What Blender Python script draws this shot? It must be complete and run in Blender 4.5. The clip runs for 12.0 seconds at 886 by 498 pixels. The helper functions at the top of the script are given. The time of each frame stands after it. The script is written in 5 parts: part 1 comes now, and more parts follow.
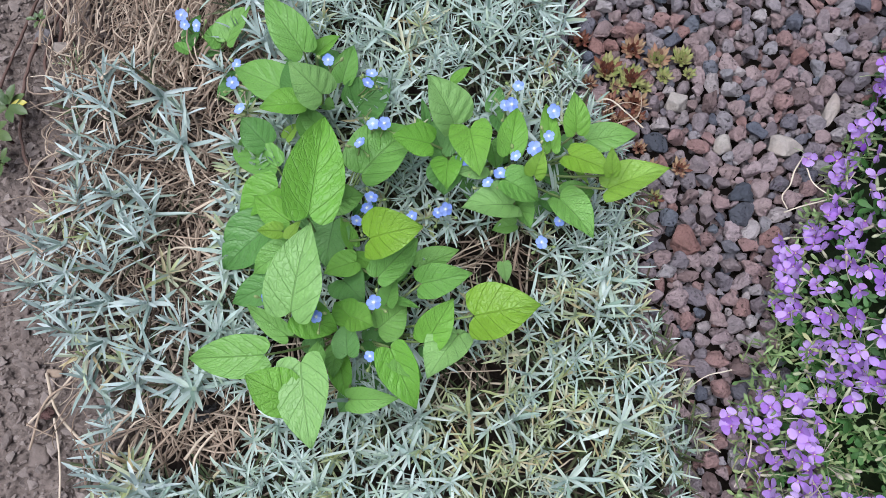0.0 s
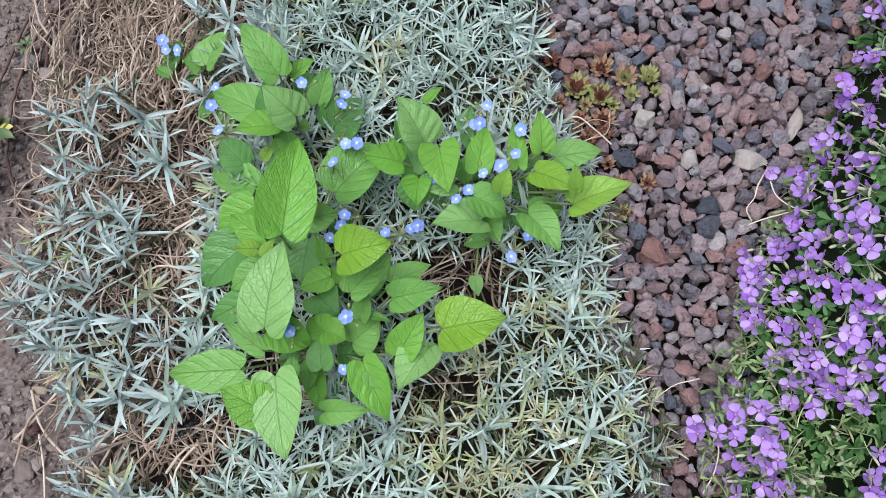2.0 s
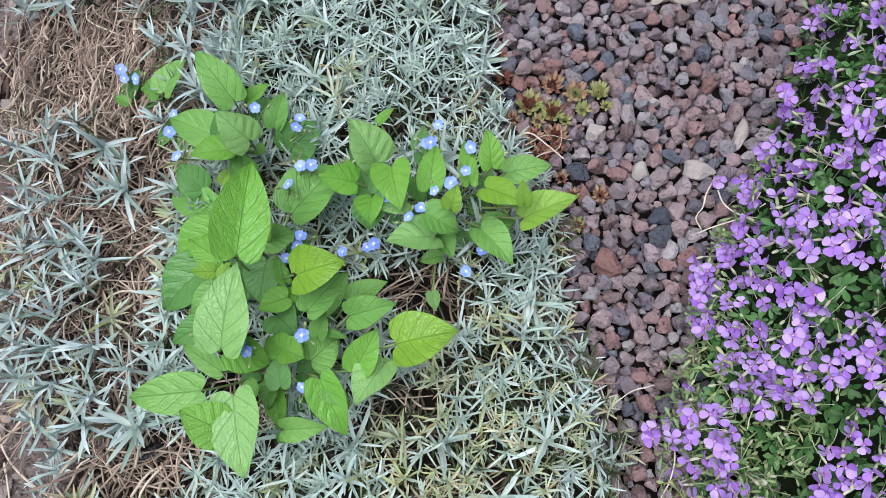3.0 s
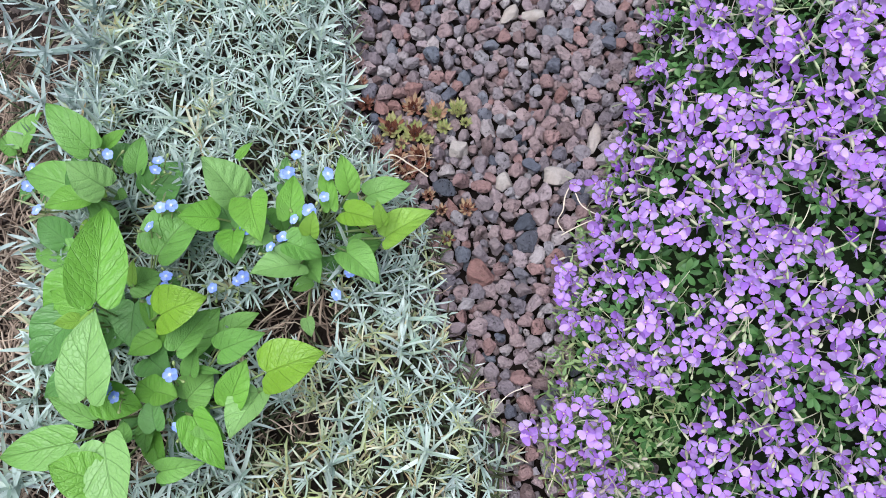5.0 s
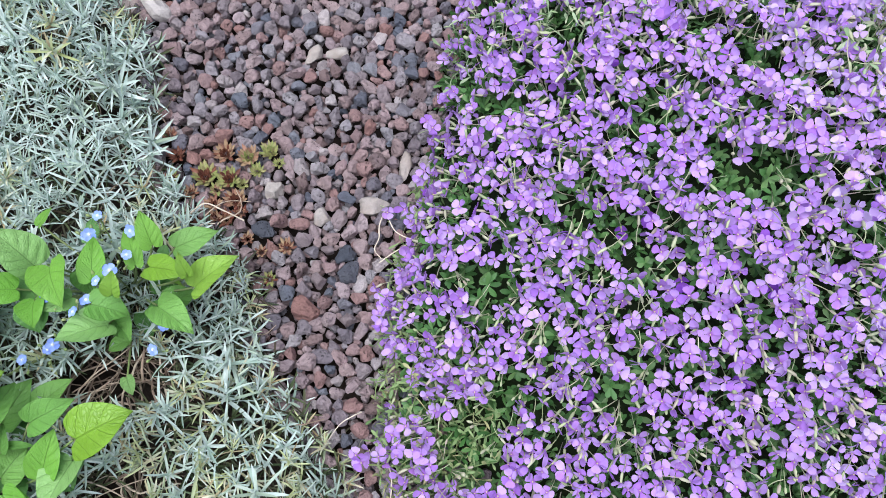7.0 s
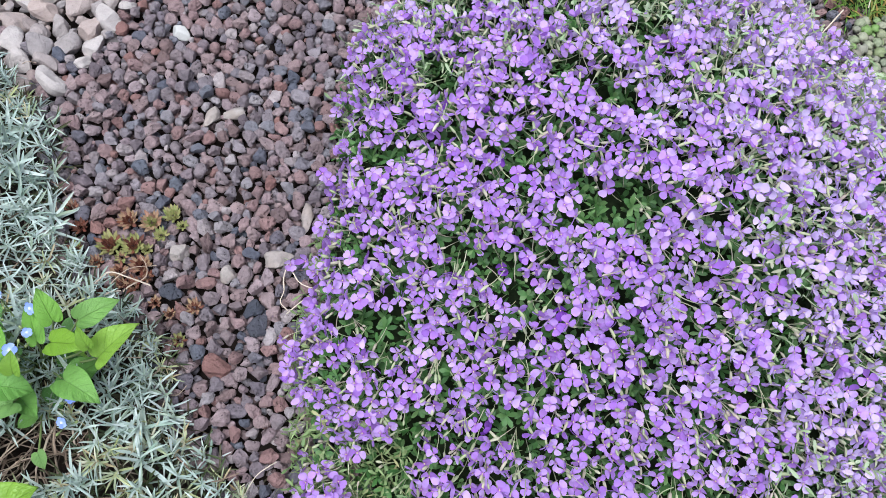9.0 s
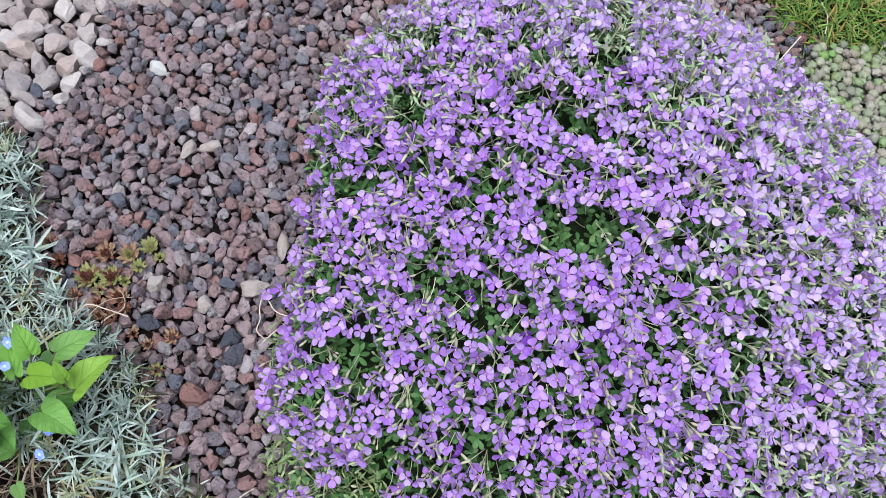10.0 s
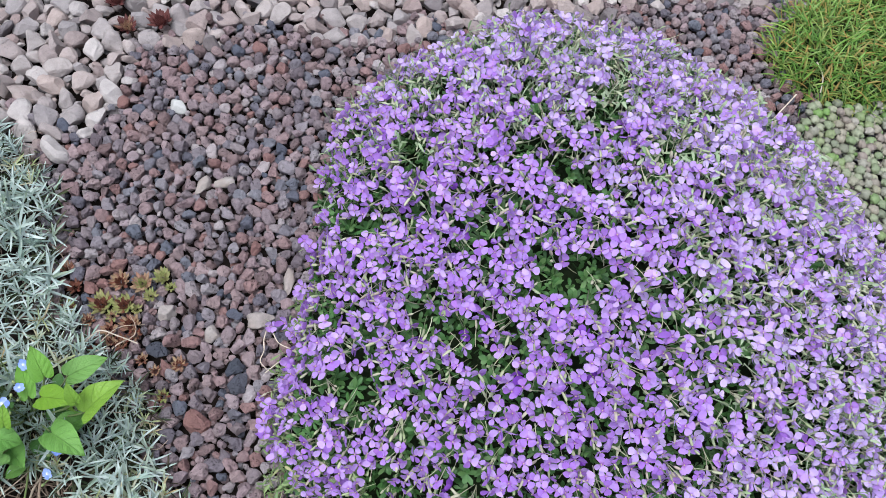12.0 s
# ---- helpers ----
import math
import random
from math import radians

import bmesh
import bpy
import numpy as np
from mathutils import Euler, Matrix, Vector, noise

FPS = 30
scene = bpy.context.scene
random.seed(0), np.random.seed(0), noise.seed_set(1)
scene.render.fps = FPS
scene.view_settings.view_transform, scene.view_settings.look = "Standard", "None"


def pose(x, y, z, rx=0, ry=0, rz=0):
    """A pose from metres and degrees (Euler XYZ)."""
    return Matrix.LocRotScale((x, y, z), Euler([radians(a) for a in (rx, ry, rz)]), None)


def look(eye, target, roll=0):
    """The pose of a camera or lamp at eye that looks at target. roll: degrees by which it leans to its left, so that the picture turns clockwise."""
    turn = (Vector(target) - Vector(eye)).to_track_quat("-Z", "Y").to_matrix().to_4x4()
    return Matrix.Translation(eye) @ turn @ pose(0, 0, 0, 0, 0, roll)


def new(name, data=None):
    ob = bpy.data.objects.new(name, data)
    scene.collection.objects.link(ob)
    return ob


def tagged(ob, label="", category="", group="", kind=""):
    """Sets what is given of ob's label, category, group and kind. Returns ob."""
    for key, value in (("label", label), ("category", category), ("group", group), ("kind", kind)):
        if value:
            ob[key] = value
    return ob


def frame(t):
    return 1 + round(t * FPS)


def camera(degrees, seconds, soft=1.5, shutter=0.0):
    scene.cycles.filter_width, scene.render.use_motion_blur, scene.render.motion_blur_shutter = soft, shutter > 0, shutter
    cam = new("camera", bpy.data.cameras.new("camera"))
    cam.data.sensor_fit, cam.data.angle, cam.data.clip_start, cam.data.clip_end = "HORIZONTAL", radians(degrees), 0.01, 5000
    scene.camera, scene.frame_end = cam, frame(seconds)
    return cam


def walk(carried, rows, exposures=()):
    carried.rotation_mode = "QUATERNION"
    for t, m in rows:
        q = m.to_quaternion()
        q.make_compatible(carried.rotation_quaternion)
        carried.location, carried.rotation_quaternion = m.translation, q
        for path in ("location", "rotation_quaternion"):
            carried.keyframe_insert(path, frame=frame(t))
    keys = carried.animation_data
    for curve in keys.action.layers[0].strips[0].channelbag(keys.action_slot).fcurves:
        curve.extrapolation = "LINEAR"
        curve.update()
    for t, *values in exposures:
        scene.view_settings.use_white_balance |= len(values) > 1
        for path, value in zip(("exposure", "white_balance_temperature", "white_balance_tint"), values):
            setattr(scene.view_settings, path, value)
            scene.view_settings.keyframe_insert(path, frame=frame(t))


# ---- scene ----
cam = camera(60.4, 12.0, soft=0.5)
PATH = [
    (0, (0.105, -0.162, 0.537), (-0.099, 0.277, -1.404), -12.1),
    (0.5, (0.108, -0.161, 0.539), (-0.095, 0.281, -1.4), -11.8),
    (1, (0.111, -0.162, 0.542), (-0.094, 0.283, -1.397), -11.9),
    (1.5, (0.116, -0.161, 0.546), (-0.091, 0.293, -1.391), -11.9),
    (2, (0.124, -0.161, 0.55), (-0.087, 0.315, -1.381), -11.8),
    (2.5, (0.133, -0.16, 0.555), (-0.071, 0.341, -1.371), -10.8),
    (3, (0.146, -0.16, 0.559), (-0.04, 0.366, -1.362), -9.3),
    (5, (0.196, -0.162, 0.57), (0.163, 0.449, -1.334), 0.6),
    (5.5, (0.215, -0.163, 0.574), (0.245, 0.468, -1.323), 4.3),
    (6, (0.235, -0.161, 0.579), (0.331, 0.487, -1.311), 7.8),
    (6.5, (0.251, -0.161, 0.584), (0.397, 0.493, -1.3), 10.4),
    (7, (0.265, -0.163, 0.592), (0.47, 0.502, -1.283), 12.9),
    (7.5, (0.277, -0.163, 0.599), (0.525, 0.513, -1.267), 14.2),
    (9.5, (0.317, -0.166, 0.635), (0.656, 0.564, -1.196), 14.4),
    (10, (0.321, -0.168, 0.644), (0.679, 0.583, -1.175), 14.6),
    (10.5, (0.325, -0.17, 0.651), (0.686, 0.586, -1.165), 14.6),
    (11, (0.328, -0.171, 0.653), (0.694, 0.604, -1.154), 14.4),
    (11.5, (0.328, -0.174, 0.662), (0.687, 0.634, -1.132), 14.0),
    (12, (0.326, -0.176, 0.671), (0.669, 0.663, -1.112), 13.6),
]
walk(cam, [(t, look(eye, target, roll)) for t, eye, target, roll in PATH],
     [(0, 0.36, 5850, 6), (2.5, 0.42, 5850, 6), (5, 0.57, 5850, 6), (7.3, 0.61, 5850, 6), (9.5, 0.50, 5850, 6), (12, 0.40, 5850, 6)])

# ---- light ----
SUN_UP, SUN_ROUND = 78, 250
world = bpy.data.worlds.new("overcast_sky")
scene.world = world
world.use_nodes = True
wn, wl = world.node_tree.nodes, world.node_tree.links
sky = wn.new("ShaderNodeTexSky")
sky.sky_type, sky.sun_disc = "NISHITA", False
sky.sun_elevation, sky.sun_rotation = radians(SUN_UP), radians(SUN_ROUND)
sky.air_density, sky.dust_density, sky.ozone_density = 1.0, 6.0, 1.0
wn["Background"].inputs["Strength"].default_value = 0.05
wl.new(sky.outputs["Color"], wn["Background"].inputs["Color"])
lamp = bpy.data.lights.new("sun", "SUN")
lamp.energy, lamp.angle, lamp.color = 3.8, radians(60), (1.0, 0.98, 0.96)
sun = new("sun", lamp)
aim = Vector((math.sin(radians(SUN_ROUND)), math.cos(radians(SUN_ROUND)), math.tan(radians(SUN_UP))))
sun.matrix_basis = look(aim, (0, 0, 0))


# ---- materials ----
def surface(name, stops, rough=0.6, vary=0.25, scale=150.0, bump=0.3, grain=900.0, pores=0.0, thin=0.0,
            veins=False, gloss=0.4, throat=None, stain=None):
    """A material whose colour runs over stops from piece to piece, with grain and stains at two scales."""
    m = bpy.data.materials.new(name)
    m.use_nodes = True
    t = m.node_tree
    n, ln = t.nodes, t.links
    bsdf = n["Principled BSDF"]
    bsdf.inputs["Roughness"].default_value = rough
    bsdf.inputs["Specular IOR Level"].default_value = gloss

    def math_node(op, a, b=None, c=None, clamp=False):
        k = n.new("ShaderNodeMath")
        k.operation, k.use_clamp = op, clamp
        for i, v in enumerate((a, b, c)):
            if v is None:
                continue
            if isinstance(v, (int, float)):
                k.inputs[i].default_value = v
            else:
                ln.new(v, k.inputs[i])
        return k.outputs[0]

    def noise_node(size, detail=3.0, rough_=0.6):
        k = n.new("ShaderNodeTexNoise")
        k.inputs["Scale"].default_value, k.inputs["Detail"].default_value = size, detail
        k.inputs["Roughness"].default_value = rough_
        ln.new(geo.outputs["Position"], k.inputs["Vector"])
        return k.outputs["Fac"]

    geo, obj = n.new("ShaderNodeNewGeometry"), n.new("ShaderNodeObjectInfo")
    pick = math_node("FRACT", math_node("ADD", geo.outputs["Random Per Island"], math_node("MULTIPLY", obj.outputs["Random"], 3.7)))
    ramp = n.new("ShaderNodeValToRGB")
    el = ramp.color_ramp.elements
    stops = stops if len(stops) > 1 else stops * 2
    while len(el) < len(stops):
        el.new(0.5)
    for i, c in enumerate(stops):
        el[i].position = i / max(1, len(stops) - 1)
        el[i].color = (*c, 1)
    ln.new(pick, ramp.inputs["Fac"])
    colour = ramp.outputs["Color"]

    def scaled(col, fac):
        k = n.new("ShaderNodeVectorMath")
        k.operation = "SCALE"
        ln.new(col, k.inputs[0])
        ln.new(fac, k.inputs["Scale"])
        return k.outputs[0]

    def mixed(fac, a, b):
        k = n.new("ShaderNodeMix")
        k.data_type = "RGBA"
        ln.new(fac, k.inputs["Factor"])
        for sock, v in ((k.inputs[6], a), (k.inputs[7], b)):
            if isinstance(v, tuple):
                sock.default_value = (*v, 1)
            else:
                ln.new(v, sock)
        return k.outputs[2]

    big, fine = noise_node(scale), noise_node(grain, 4.0, 0.7)
    level = math_node("ADD", math_node("MULTIPLY", big, 2 * vary), math_node("MULTIPLY", fine, vary))
    colour = scaled(colour, math_node("ADD", level, 1 - 1.5 * vary))
    if stain:
        colour = mixed(math_node("MULTIPLY_ADD", noise_node(scale * 0.35, 2.0), 3.0, -1.35, clamp=True), colour, stain)
    height = math_node("MULTIPLY", fine, 1.0)
    if pores:
        wob = n.new("ShaderNodeTexNoise")
        wob.inputs["Scale"].default_value, wob.inputs["Detail"].default_value = 420, 2.0
        ln.new(geo.outputs["Position"], wob.inputs["Vector"])
        shift = n.new("ShaderNodeVectorMath")
        shift.operation = "MULTIPLY_ADD"
        ln.new(wob.outputs["Color"], shift.inputs[0])
        shift.inputs[1].default_value = (0.0035, 0.0035, 0.0035)
        ln.new(geo.outputs["Position"], shift.inputs[2])
        v = n.new("ShaderNodeTexVoronoi")
        v.inputs["Scale"].default_value = 400
        ln.new(shift.outputs[0], v.inputs["Vector"])
        cell = n.new("ShaderNodeSeparateColor")
        ln.new(v.outputs["Color"], cell.inputs[0])
        pit = math_node("MULTIPLY", math_node("SUBTRACT", math_node("MULTIPLY_ADD", cell.outputs[0], 0.85, -0.34), v.outputs["Distance"]), 7.0, clamp=True)
        holey = math_node("MULTIPLY_ADD", math_node("FRACT", math_node("MULTIPLY", pick, 17.3)), 1.5, -0.25, clamp=True)
        some = math_node("MULTIPLY", math_node("MULTIPLY_ADD", noise_node(120, 2.0), 5.0, -1.2, clamp=True), holey)
        pit = math_node("MULTIPLY", pit, math_node("MULTIPLY", some, pores))
        height = math_node("SUBTRACT", math_node("MULTIPLY_ADD", noise_node(330, 3.0, 0.65), 2.4, height), math_node("MULTIPLY", pit, 2.2))
        colour = scaled(colour, math_node("MULTIPLY_ADD", pit, -0.78, 1.08))
    if veins or throat:
        uv = n.new("ShaderNodeUVMap")
        sep = n.new("ShaderNodeSeparateXYZ")
        ln.new(uv.outputs["UV"], sep.inputs[0])
        across = math_node("ABSOLUTE", math_node("MULTIPLY_ADD", sep.outputs[0], 2.0, -1.0))
        along = sep.outputs[1]
    if veins:
        lean = math_node("MULTIPLY", math_node("POWER", across, 0.75), 0.36)
        wav = math_node("FRACT", math_node("MULTIPLY", math_node("SUBTRACT", math_node("MULTIPLY_ADD", big, 0.07, along), lean), 5.0))
        side = math_node("MULTIPLY_ADD", math_node("ABSOLUTE", math_node("SUBTRACT", wav, 0.5)), 30.0, -14.0, clamp=True)
        mid = math_node("MULTIPLY_ADD", across, -34.0, 1.3, clamp=True)
        puff = noise_node(420, 1.0, 0.4)
        place = n.new("ShaderNodeCombineXYZ")
        ln.new(math_node("MULTIPLY_ADD", sep.outputs[0], 10.0, math_node("MULTIPLY", puff, 0.9)), place.inputs[0])
        ln.new(math_node("MULTIPLY", math_node("MULTIPLY_ADD", lean, -0.5, along), 14.0), place.inputs[1])
        ln.new(math_node("MULTIPLY", obj.outputs["Random"], 60.0), place.inputs[2])
        cells = n.new("ShaderNodeTexVoronoi")
        cells.feature = "DISTANCE_TO_EDGE"
        cells.inputs["Scale"].default_value = 1.15
        ln.new(place.outputs[0], cells.inputs["Vector"])
        dome = math_node("POWER", math_node("MULTIPLY", cells.outputs["Distance"], 2.6, clamp=True), 0.55)
        net = math_node("MULTIPLY_ADD", cells.outputs["Distance"], -11.0, 1.0, clamp=True)
        vein = math_node("MAXIMUM", math_node("MAXIMUM", math_node("MULTIPLY", side, 0.8), mid), math_node("MULTIPLY", net, 0.14))
        colour = scaled(colour, math_node("MULTIPLY_ADD", vein, -0.22, 1.08))
        colour = scaled(colour, math_node("MULTIPLY_ADD", puff, 0.16, 0.94))
        height = math_node("SUBTRACT", math_node("MULTIPLY", dome, 0.26), math_node("MULTIPLY", vein, 0.55))
    if throat:
        colour = mixed(math_node("MULTIPLY_ADD", along, -3.6, 1.05, clamp=True), colour, throat)
    ln.new(colour, bsdf.inputs["Base Color"])
    if bump:
        b = n.new("ShaderNodeBump")
        b.inputs["Strength"].default_value, b.inputs["Distance"].default_value = bump, 0.0018 if pores > 0.5 else 0.001
        ln.new(height, b.inputs["Height"])
        ln.new(b.outputs["Normal"], bsdf.inputs["Normal"])
    if thin:
        tr, mx = n.new("ShaderNodeBsdfTranslucent"), n.new("ShaderNodeMixShader")
        mx.inputs[0].default_value = thin
        ln.new(colour, tr.inputs["Color"])
        ln.new(bsdf.outputs[0], mx.inputs[1])
        ln.new(tr.outputs[0], mx.inputs[2])
        ln.new(mx.outputs[0], n["Material Output"].inputs["Surface"])
    return m


# near-black: shade between stems and stones is put into the soil colour
soil_mat = surface("shaded_soil", [(0.022, 0.016, 0.014), (0.03, 0.022, 0.019)], 0.95, 0.4, 60, 0.9, 700, gloss=0.15)
clod_mat = surface("soil_clod", [(0.15, 0.117, 0.109), (0.20, 0.16, 0.15), (0.26, 0.213, 0.20)], 0.95, 0.35, 140, 0.8, 800, gloss=0.15)
crust_mat = surface("soil_crust", [(0.165, 0.130, 0.120), (0.185, 0.148, 0.138)], 0.95, 0.6, 110, 1.0, 620, gloss=0.12)
LAVA = [(0.281, 0.193, 0.197), (0.344, 0.273, 0.293), (0.250, 0.135, 0.123), (0.300, 0.222, 0.237), (0.098, 0.107, 0.142), (0.357, 0.267, 0.273), (0.174, 0.118, 0.118),
        (0.286, 0.254, 0.281), (0.143, 0.113, 0.129), (0.428, 0.368, 0.376), (0.134, 0.144, 0.181), (0.322, 0.236, 0.239)]
lava_mat = surface("lava_stone", LAVA, 0.9, 0.42, 160, 1.0, 1100, pores=0.75, gloss=0.2)
dark_lava_mat = surface("dark_lava", [(0.06, 0.065, 0.085), (0.08, 0.08, 0.10)], 0.9, 0.3, 160, 0.9, 900, pores=1.0, gloss=0.25)
pale_mat = surface("pale_gravel", [(0.345, 0.30, 0.29), (0.265, 0.235, 0.24), (0.365, 0.29, 0.268), (0.14, 0.125, 0.135), (0.43, 0.385, 0.375), (0.25, 0.188, 0.18), (0.325, 0.287, 0.285)],
                   0.85, 0.3, 130, 0.8, 700, pores=0.22, gloss=0.25)
white_mat = surface("white_stone", [(0.27, 0.23, 0.215), (0.32, 0.285, 0.27)], 0.85, 0.35, 130, 0.7, 600, pores=0.25, gloss=0.25, stain=(0.25, 0.20, 0.175))
straw_mat = surface("dry_stem", [(0.36, 0.275, 0.215), (0.60, 0.49, 0.40), (0.11, 0.072, 0.055), (0.48, 0.375, 0.30), (0.17, 0.115, 0.09), (0.36, 0.27, 0.21), (0.05, 0.034, 0.029)], 0.8, 0.3, 200, 0.4, 900, gloss=0.2)
root_mat = surface("red_brown_bark", [(0.095, 0.055, 0.048), (0.14, 0.088, 0.076)], 0.8, 0.35, 200, 0.6, 900, gloss=0.25)
bleached_mat = surface("bleached_stem", [(0.52, 0.44, 0.36), (0.60, 0.52, 0.43)], 0.7, 0.2, 200, 0.3, 900, gloss=0.3)
glaucous_mat = surface("glaucous_leaf", [(0.503, 0.599, 0.583), (0.268, 0.364, 0.302), (0.674, 0.738, 0.724), (0.353, 0.439, 0.324), (0.578, 0.663, 0.648), (0.449, 0.535, 0.486)],
                       0.6, 0.2, 90, 0.15, 700, thin=0.28, gloss=0.25)
blue_tuft_mat = surface("blue_green_leaf", [(0.435, 0.515, 0.515), (0.205, 0.282, 0.250), (0.610, 0.670, 0.690), (0.290, 0.355, 0.280), (0.510, 0.585, 0.590), (0.370, 0.445, 0.425)],
                        0.6, 0.2, 90, 0.15, 700, thin=0.25, gloss=0.25)
lime_mat = surface("yellowing_leaf", [(0.420, 0.460, 0.200), (0.560, 0.590, 0.350), (0.316, 0.391, 0.250), (0.670, 0.670, 0.520), (0.407, 0.310, 0.163), (0.486, 0.564, 0.512), (0.407, 0.448, 0.213)],
                   0.6, 0.2, 90, 0.15, 700, thin=0.28, gloss=0.25)
# lower leaves with the shade under the mat put into their colour
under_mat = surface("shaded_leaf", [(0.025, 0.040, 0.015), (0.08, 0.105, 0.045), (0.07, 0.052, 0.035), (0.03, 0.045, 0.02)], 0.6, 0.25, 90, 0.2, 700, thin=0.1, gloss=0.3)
LEAF = dict(rough=0.40, vary=0.16, scale=60, bump=0.85, grain=800, thin=0.26, veins=True, gloss=0.45)
leaf_green = surface("leaf_green", [(0.135, 0.300, 0.060), (0.178, 0.350, 0.080)], **LEAF)
leaf_bright = surface("leaf_bright", [(0.140, 0.325, 0.040), (0.178, 0.365, 0.055)], **LEAF)
leaf_pale = surface("leaf_pale", [(0.205, 0.375, 0.110), (0.240, 0.415, 0.135)], **LEAF)
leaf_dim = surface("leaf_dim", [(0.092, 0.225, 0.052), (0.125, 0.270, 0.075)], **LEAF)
leaf_young = surface("leaf_young", [(0.20, 0.36, 0.045), (0.23, 0.38, 0.055)], **LEAF)
leaf_olive = surface("leaf_olive", [(0.17, 0.32, 0.028), (0.20, 0.34, 0.032)], **LEAF)
stalk_mat = surface("green_stalk", [(0.20, 0.28, 0.09), (0.26, 0.30, 0.13)], 0.5, 0.2, 200, 0.2, 900)
blue_mat = surface("blue_petal", [(0.22, 0.31, 0.82), (0.29, 0.39, 0.88), (0.36, 0.45, 0.90)], 0.6, 0.12, 300, 0.1, 900, thin=0.2,
                   gloss=0.2, throat=(0.62, 0.70, 0.92))
white_eye_mat = surface("white_eye", [(0.8, 0.8, 0.72)], 0.6, 0.1, 300, 0.1, 900)
LILAC = dict(rough=0.6, vary=0.13, scale=120, bump=0.15, grain=700, thin=0.45, gloss=0.25)
lilac_mat = surface("lilac_petal", [(0.550, 0.325, 0.835), (0.650, 0.440, 0.900), (0.380, 0.170, 0.665), (0.740, 0.545, 0.940), (0.560, 0.335, 0.845), (0.445, 0.210, 0.725), (0.690, 0.475, 0.910), (0.510, 0.240, 0.755)],
                    throat=(0.34, 0.10, 0.51), **LILAC)
# paler copy of the lilac: light on the far slopes put into colour
lit_lilac_mat = surface("lit_lilac_petal", [(0.645, 0.475, 0.885), (0.720, 0.570, 0.925), (0.540, 0.340, 0.800), (0.780, 0.650, 0.950), (0.665, 0.490, 0.895)],
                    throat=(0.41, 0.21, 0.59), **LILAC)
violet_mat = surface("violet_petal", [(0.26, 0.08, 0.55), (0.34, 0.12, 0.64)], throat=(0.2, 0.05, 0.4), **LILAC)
eye_mat = surface("yellow_eye", [(0.62, 0.58, 0.28)], 0.6, 0.1, 300, 0.1, 900)
calyx_mat = surface("calyx", [(0.46, 0.47, 0.29), (0.38, 0.45, 0.26), (0.44, 0.37, 0.31), (0.54, 0.54, 0.38), (0.33, 0.40, 0.20)], 0.6, 0.2, 200, 0.1, 900, thin=0.2, gloss=0.3)
small_leaf_mat = surface("small_leaf", [(0.034, 0.094, 0.022), (0.066, 0.165, 0.040), (0.048, 0.128, 0.032), (0.125, 0.225, 0.072), (0.080, 0.188, 0.050)],
                         0.5, 0.2, 120, 0.3, 700, thin=0.18, gloss=0.4)
skirt_mat = surface("lower_leaf", [(0.169, 0.250, 0.096), (0.260, 0.338, 0.144), (0.117, 0.194, 0.072), (0.351, 0.338, 0.168)], 0.55, 0.2, 120, 0.3, 700, thin=0.15, gloss=0.35)
shoot_mat = surface("grey_green_shoot", [(0.282, 0.383, 0.208), (0.395, 0.474, 0.313), (0.212, 0.316, 0.148), (0.479, 0.488, 0.342)], 0.55, 0.2, 120, 0.3, 700, thin=0.2, gloss=0.35)
# near-black colour that stands in for shade deep between leaves
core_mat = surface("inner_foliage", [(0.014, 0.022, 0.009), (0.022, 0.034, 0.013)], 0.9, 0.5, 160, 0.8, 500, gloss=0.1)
leek_green = surface("houseleek_green", [(0.205, 0.240, 0.075), (0.290, 0.295, 0.110), (0.250, 0.215, 0.100)], 0.5, 0.2, 200, 0.2, 800, thin=0.1)
leek_red = surface("houseleek_red", [(0.120, 0.034, 0.024), (0.185, 0.075, 0.046), (0.080, 0.026, 0.022)], 0.5, 0.25, 200, 0.2, 800, thin=0.1)
leek_tan = surface("houseleek_tan", [(0.290, 0.145, 0.100), (0.345, 0.240, 0.145), (0.200, 0.095, 0.072)], 0.5, 0.25, 200, 0.2, 800, thin=0.1)
leek_dark = surface("houseleek_maroon", [(0.085, 0.026, 0.026), (0.12, 0.04, 0.036)], 0.5, 0.25, 200, 0.2, 800)
stonecrop_mat = surface("stonecrop", [(0.20, 0.24, 0.14), (0.29, 0.30, 0.21), (0.29, 0.235, 0.205), (0.16, 0.27, 0.075), (0.23, 0.24, 0.18), (0.33, 0.30, 0.26), (0.17, 0.19, 0.13), (0.25, 0.205, 0.18)], 0.6, 0.35, 260, 0.5, 800, thin=0.08)
turf_mat = surface("turf_blade", [(0.095, 0.215, 0.034), (0.190, 0.345, 0.055), (0.060, 0.140, 0.022), (0.340, 0.430, 0.120), (0.125, 0.260, 0.042), (0.400, 0.250, 0.075), (0.080, 0.185, 0.030)],
                   0.5, 0.2, 100, 0.1, 700, thin=0.25)
black_mat = surface("blackened_leaf", [(0.025, 0.022, 0.025)], 0.6, 0.4, 200, 0.8, 700)


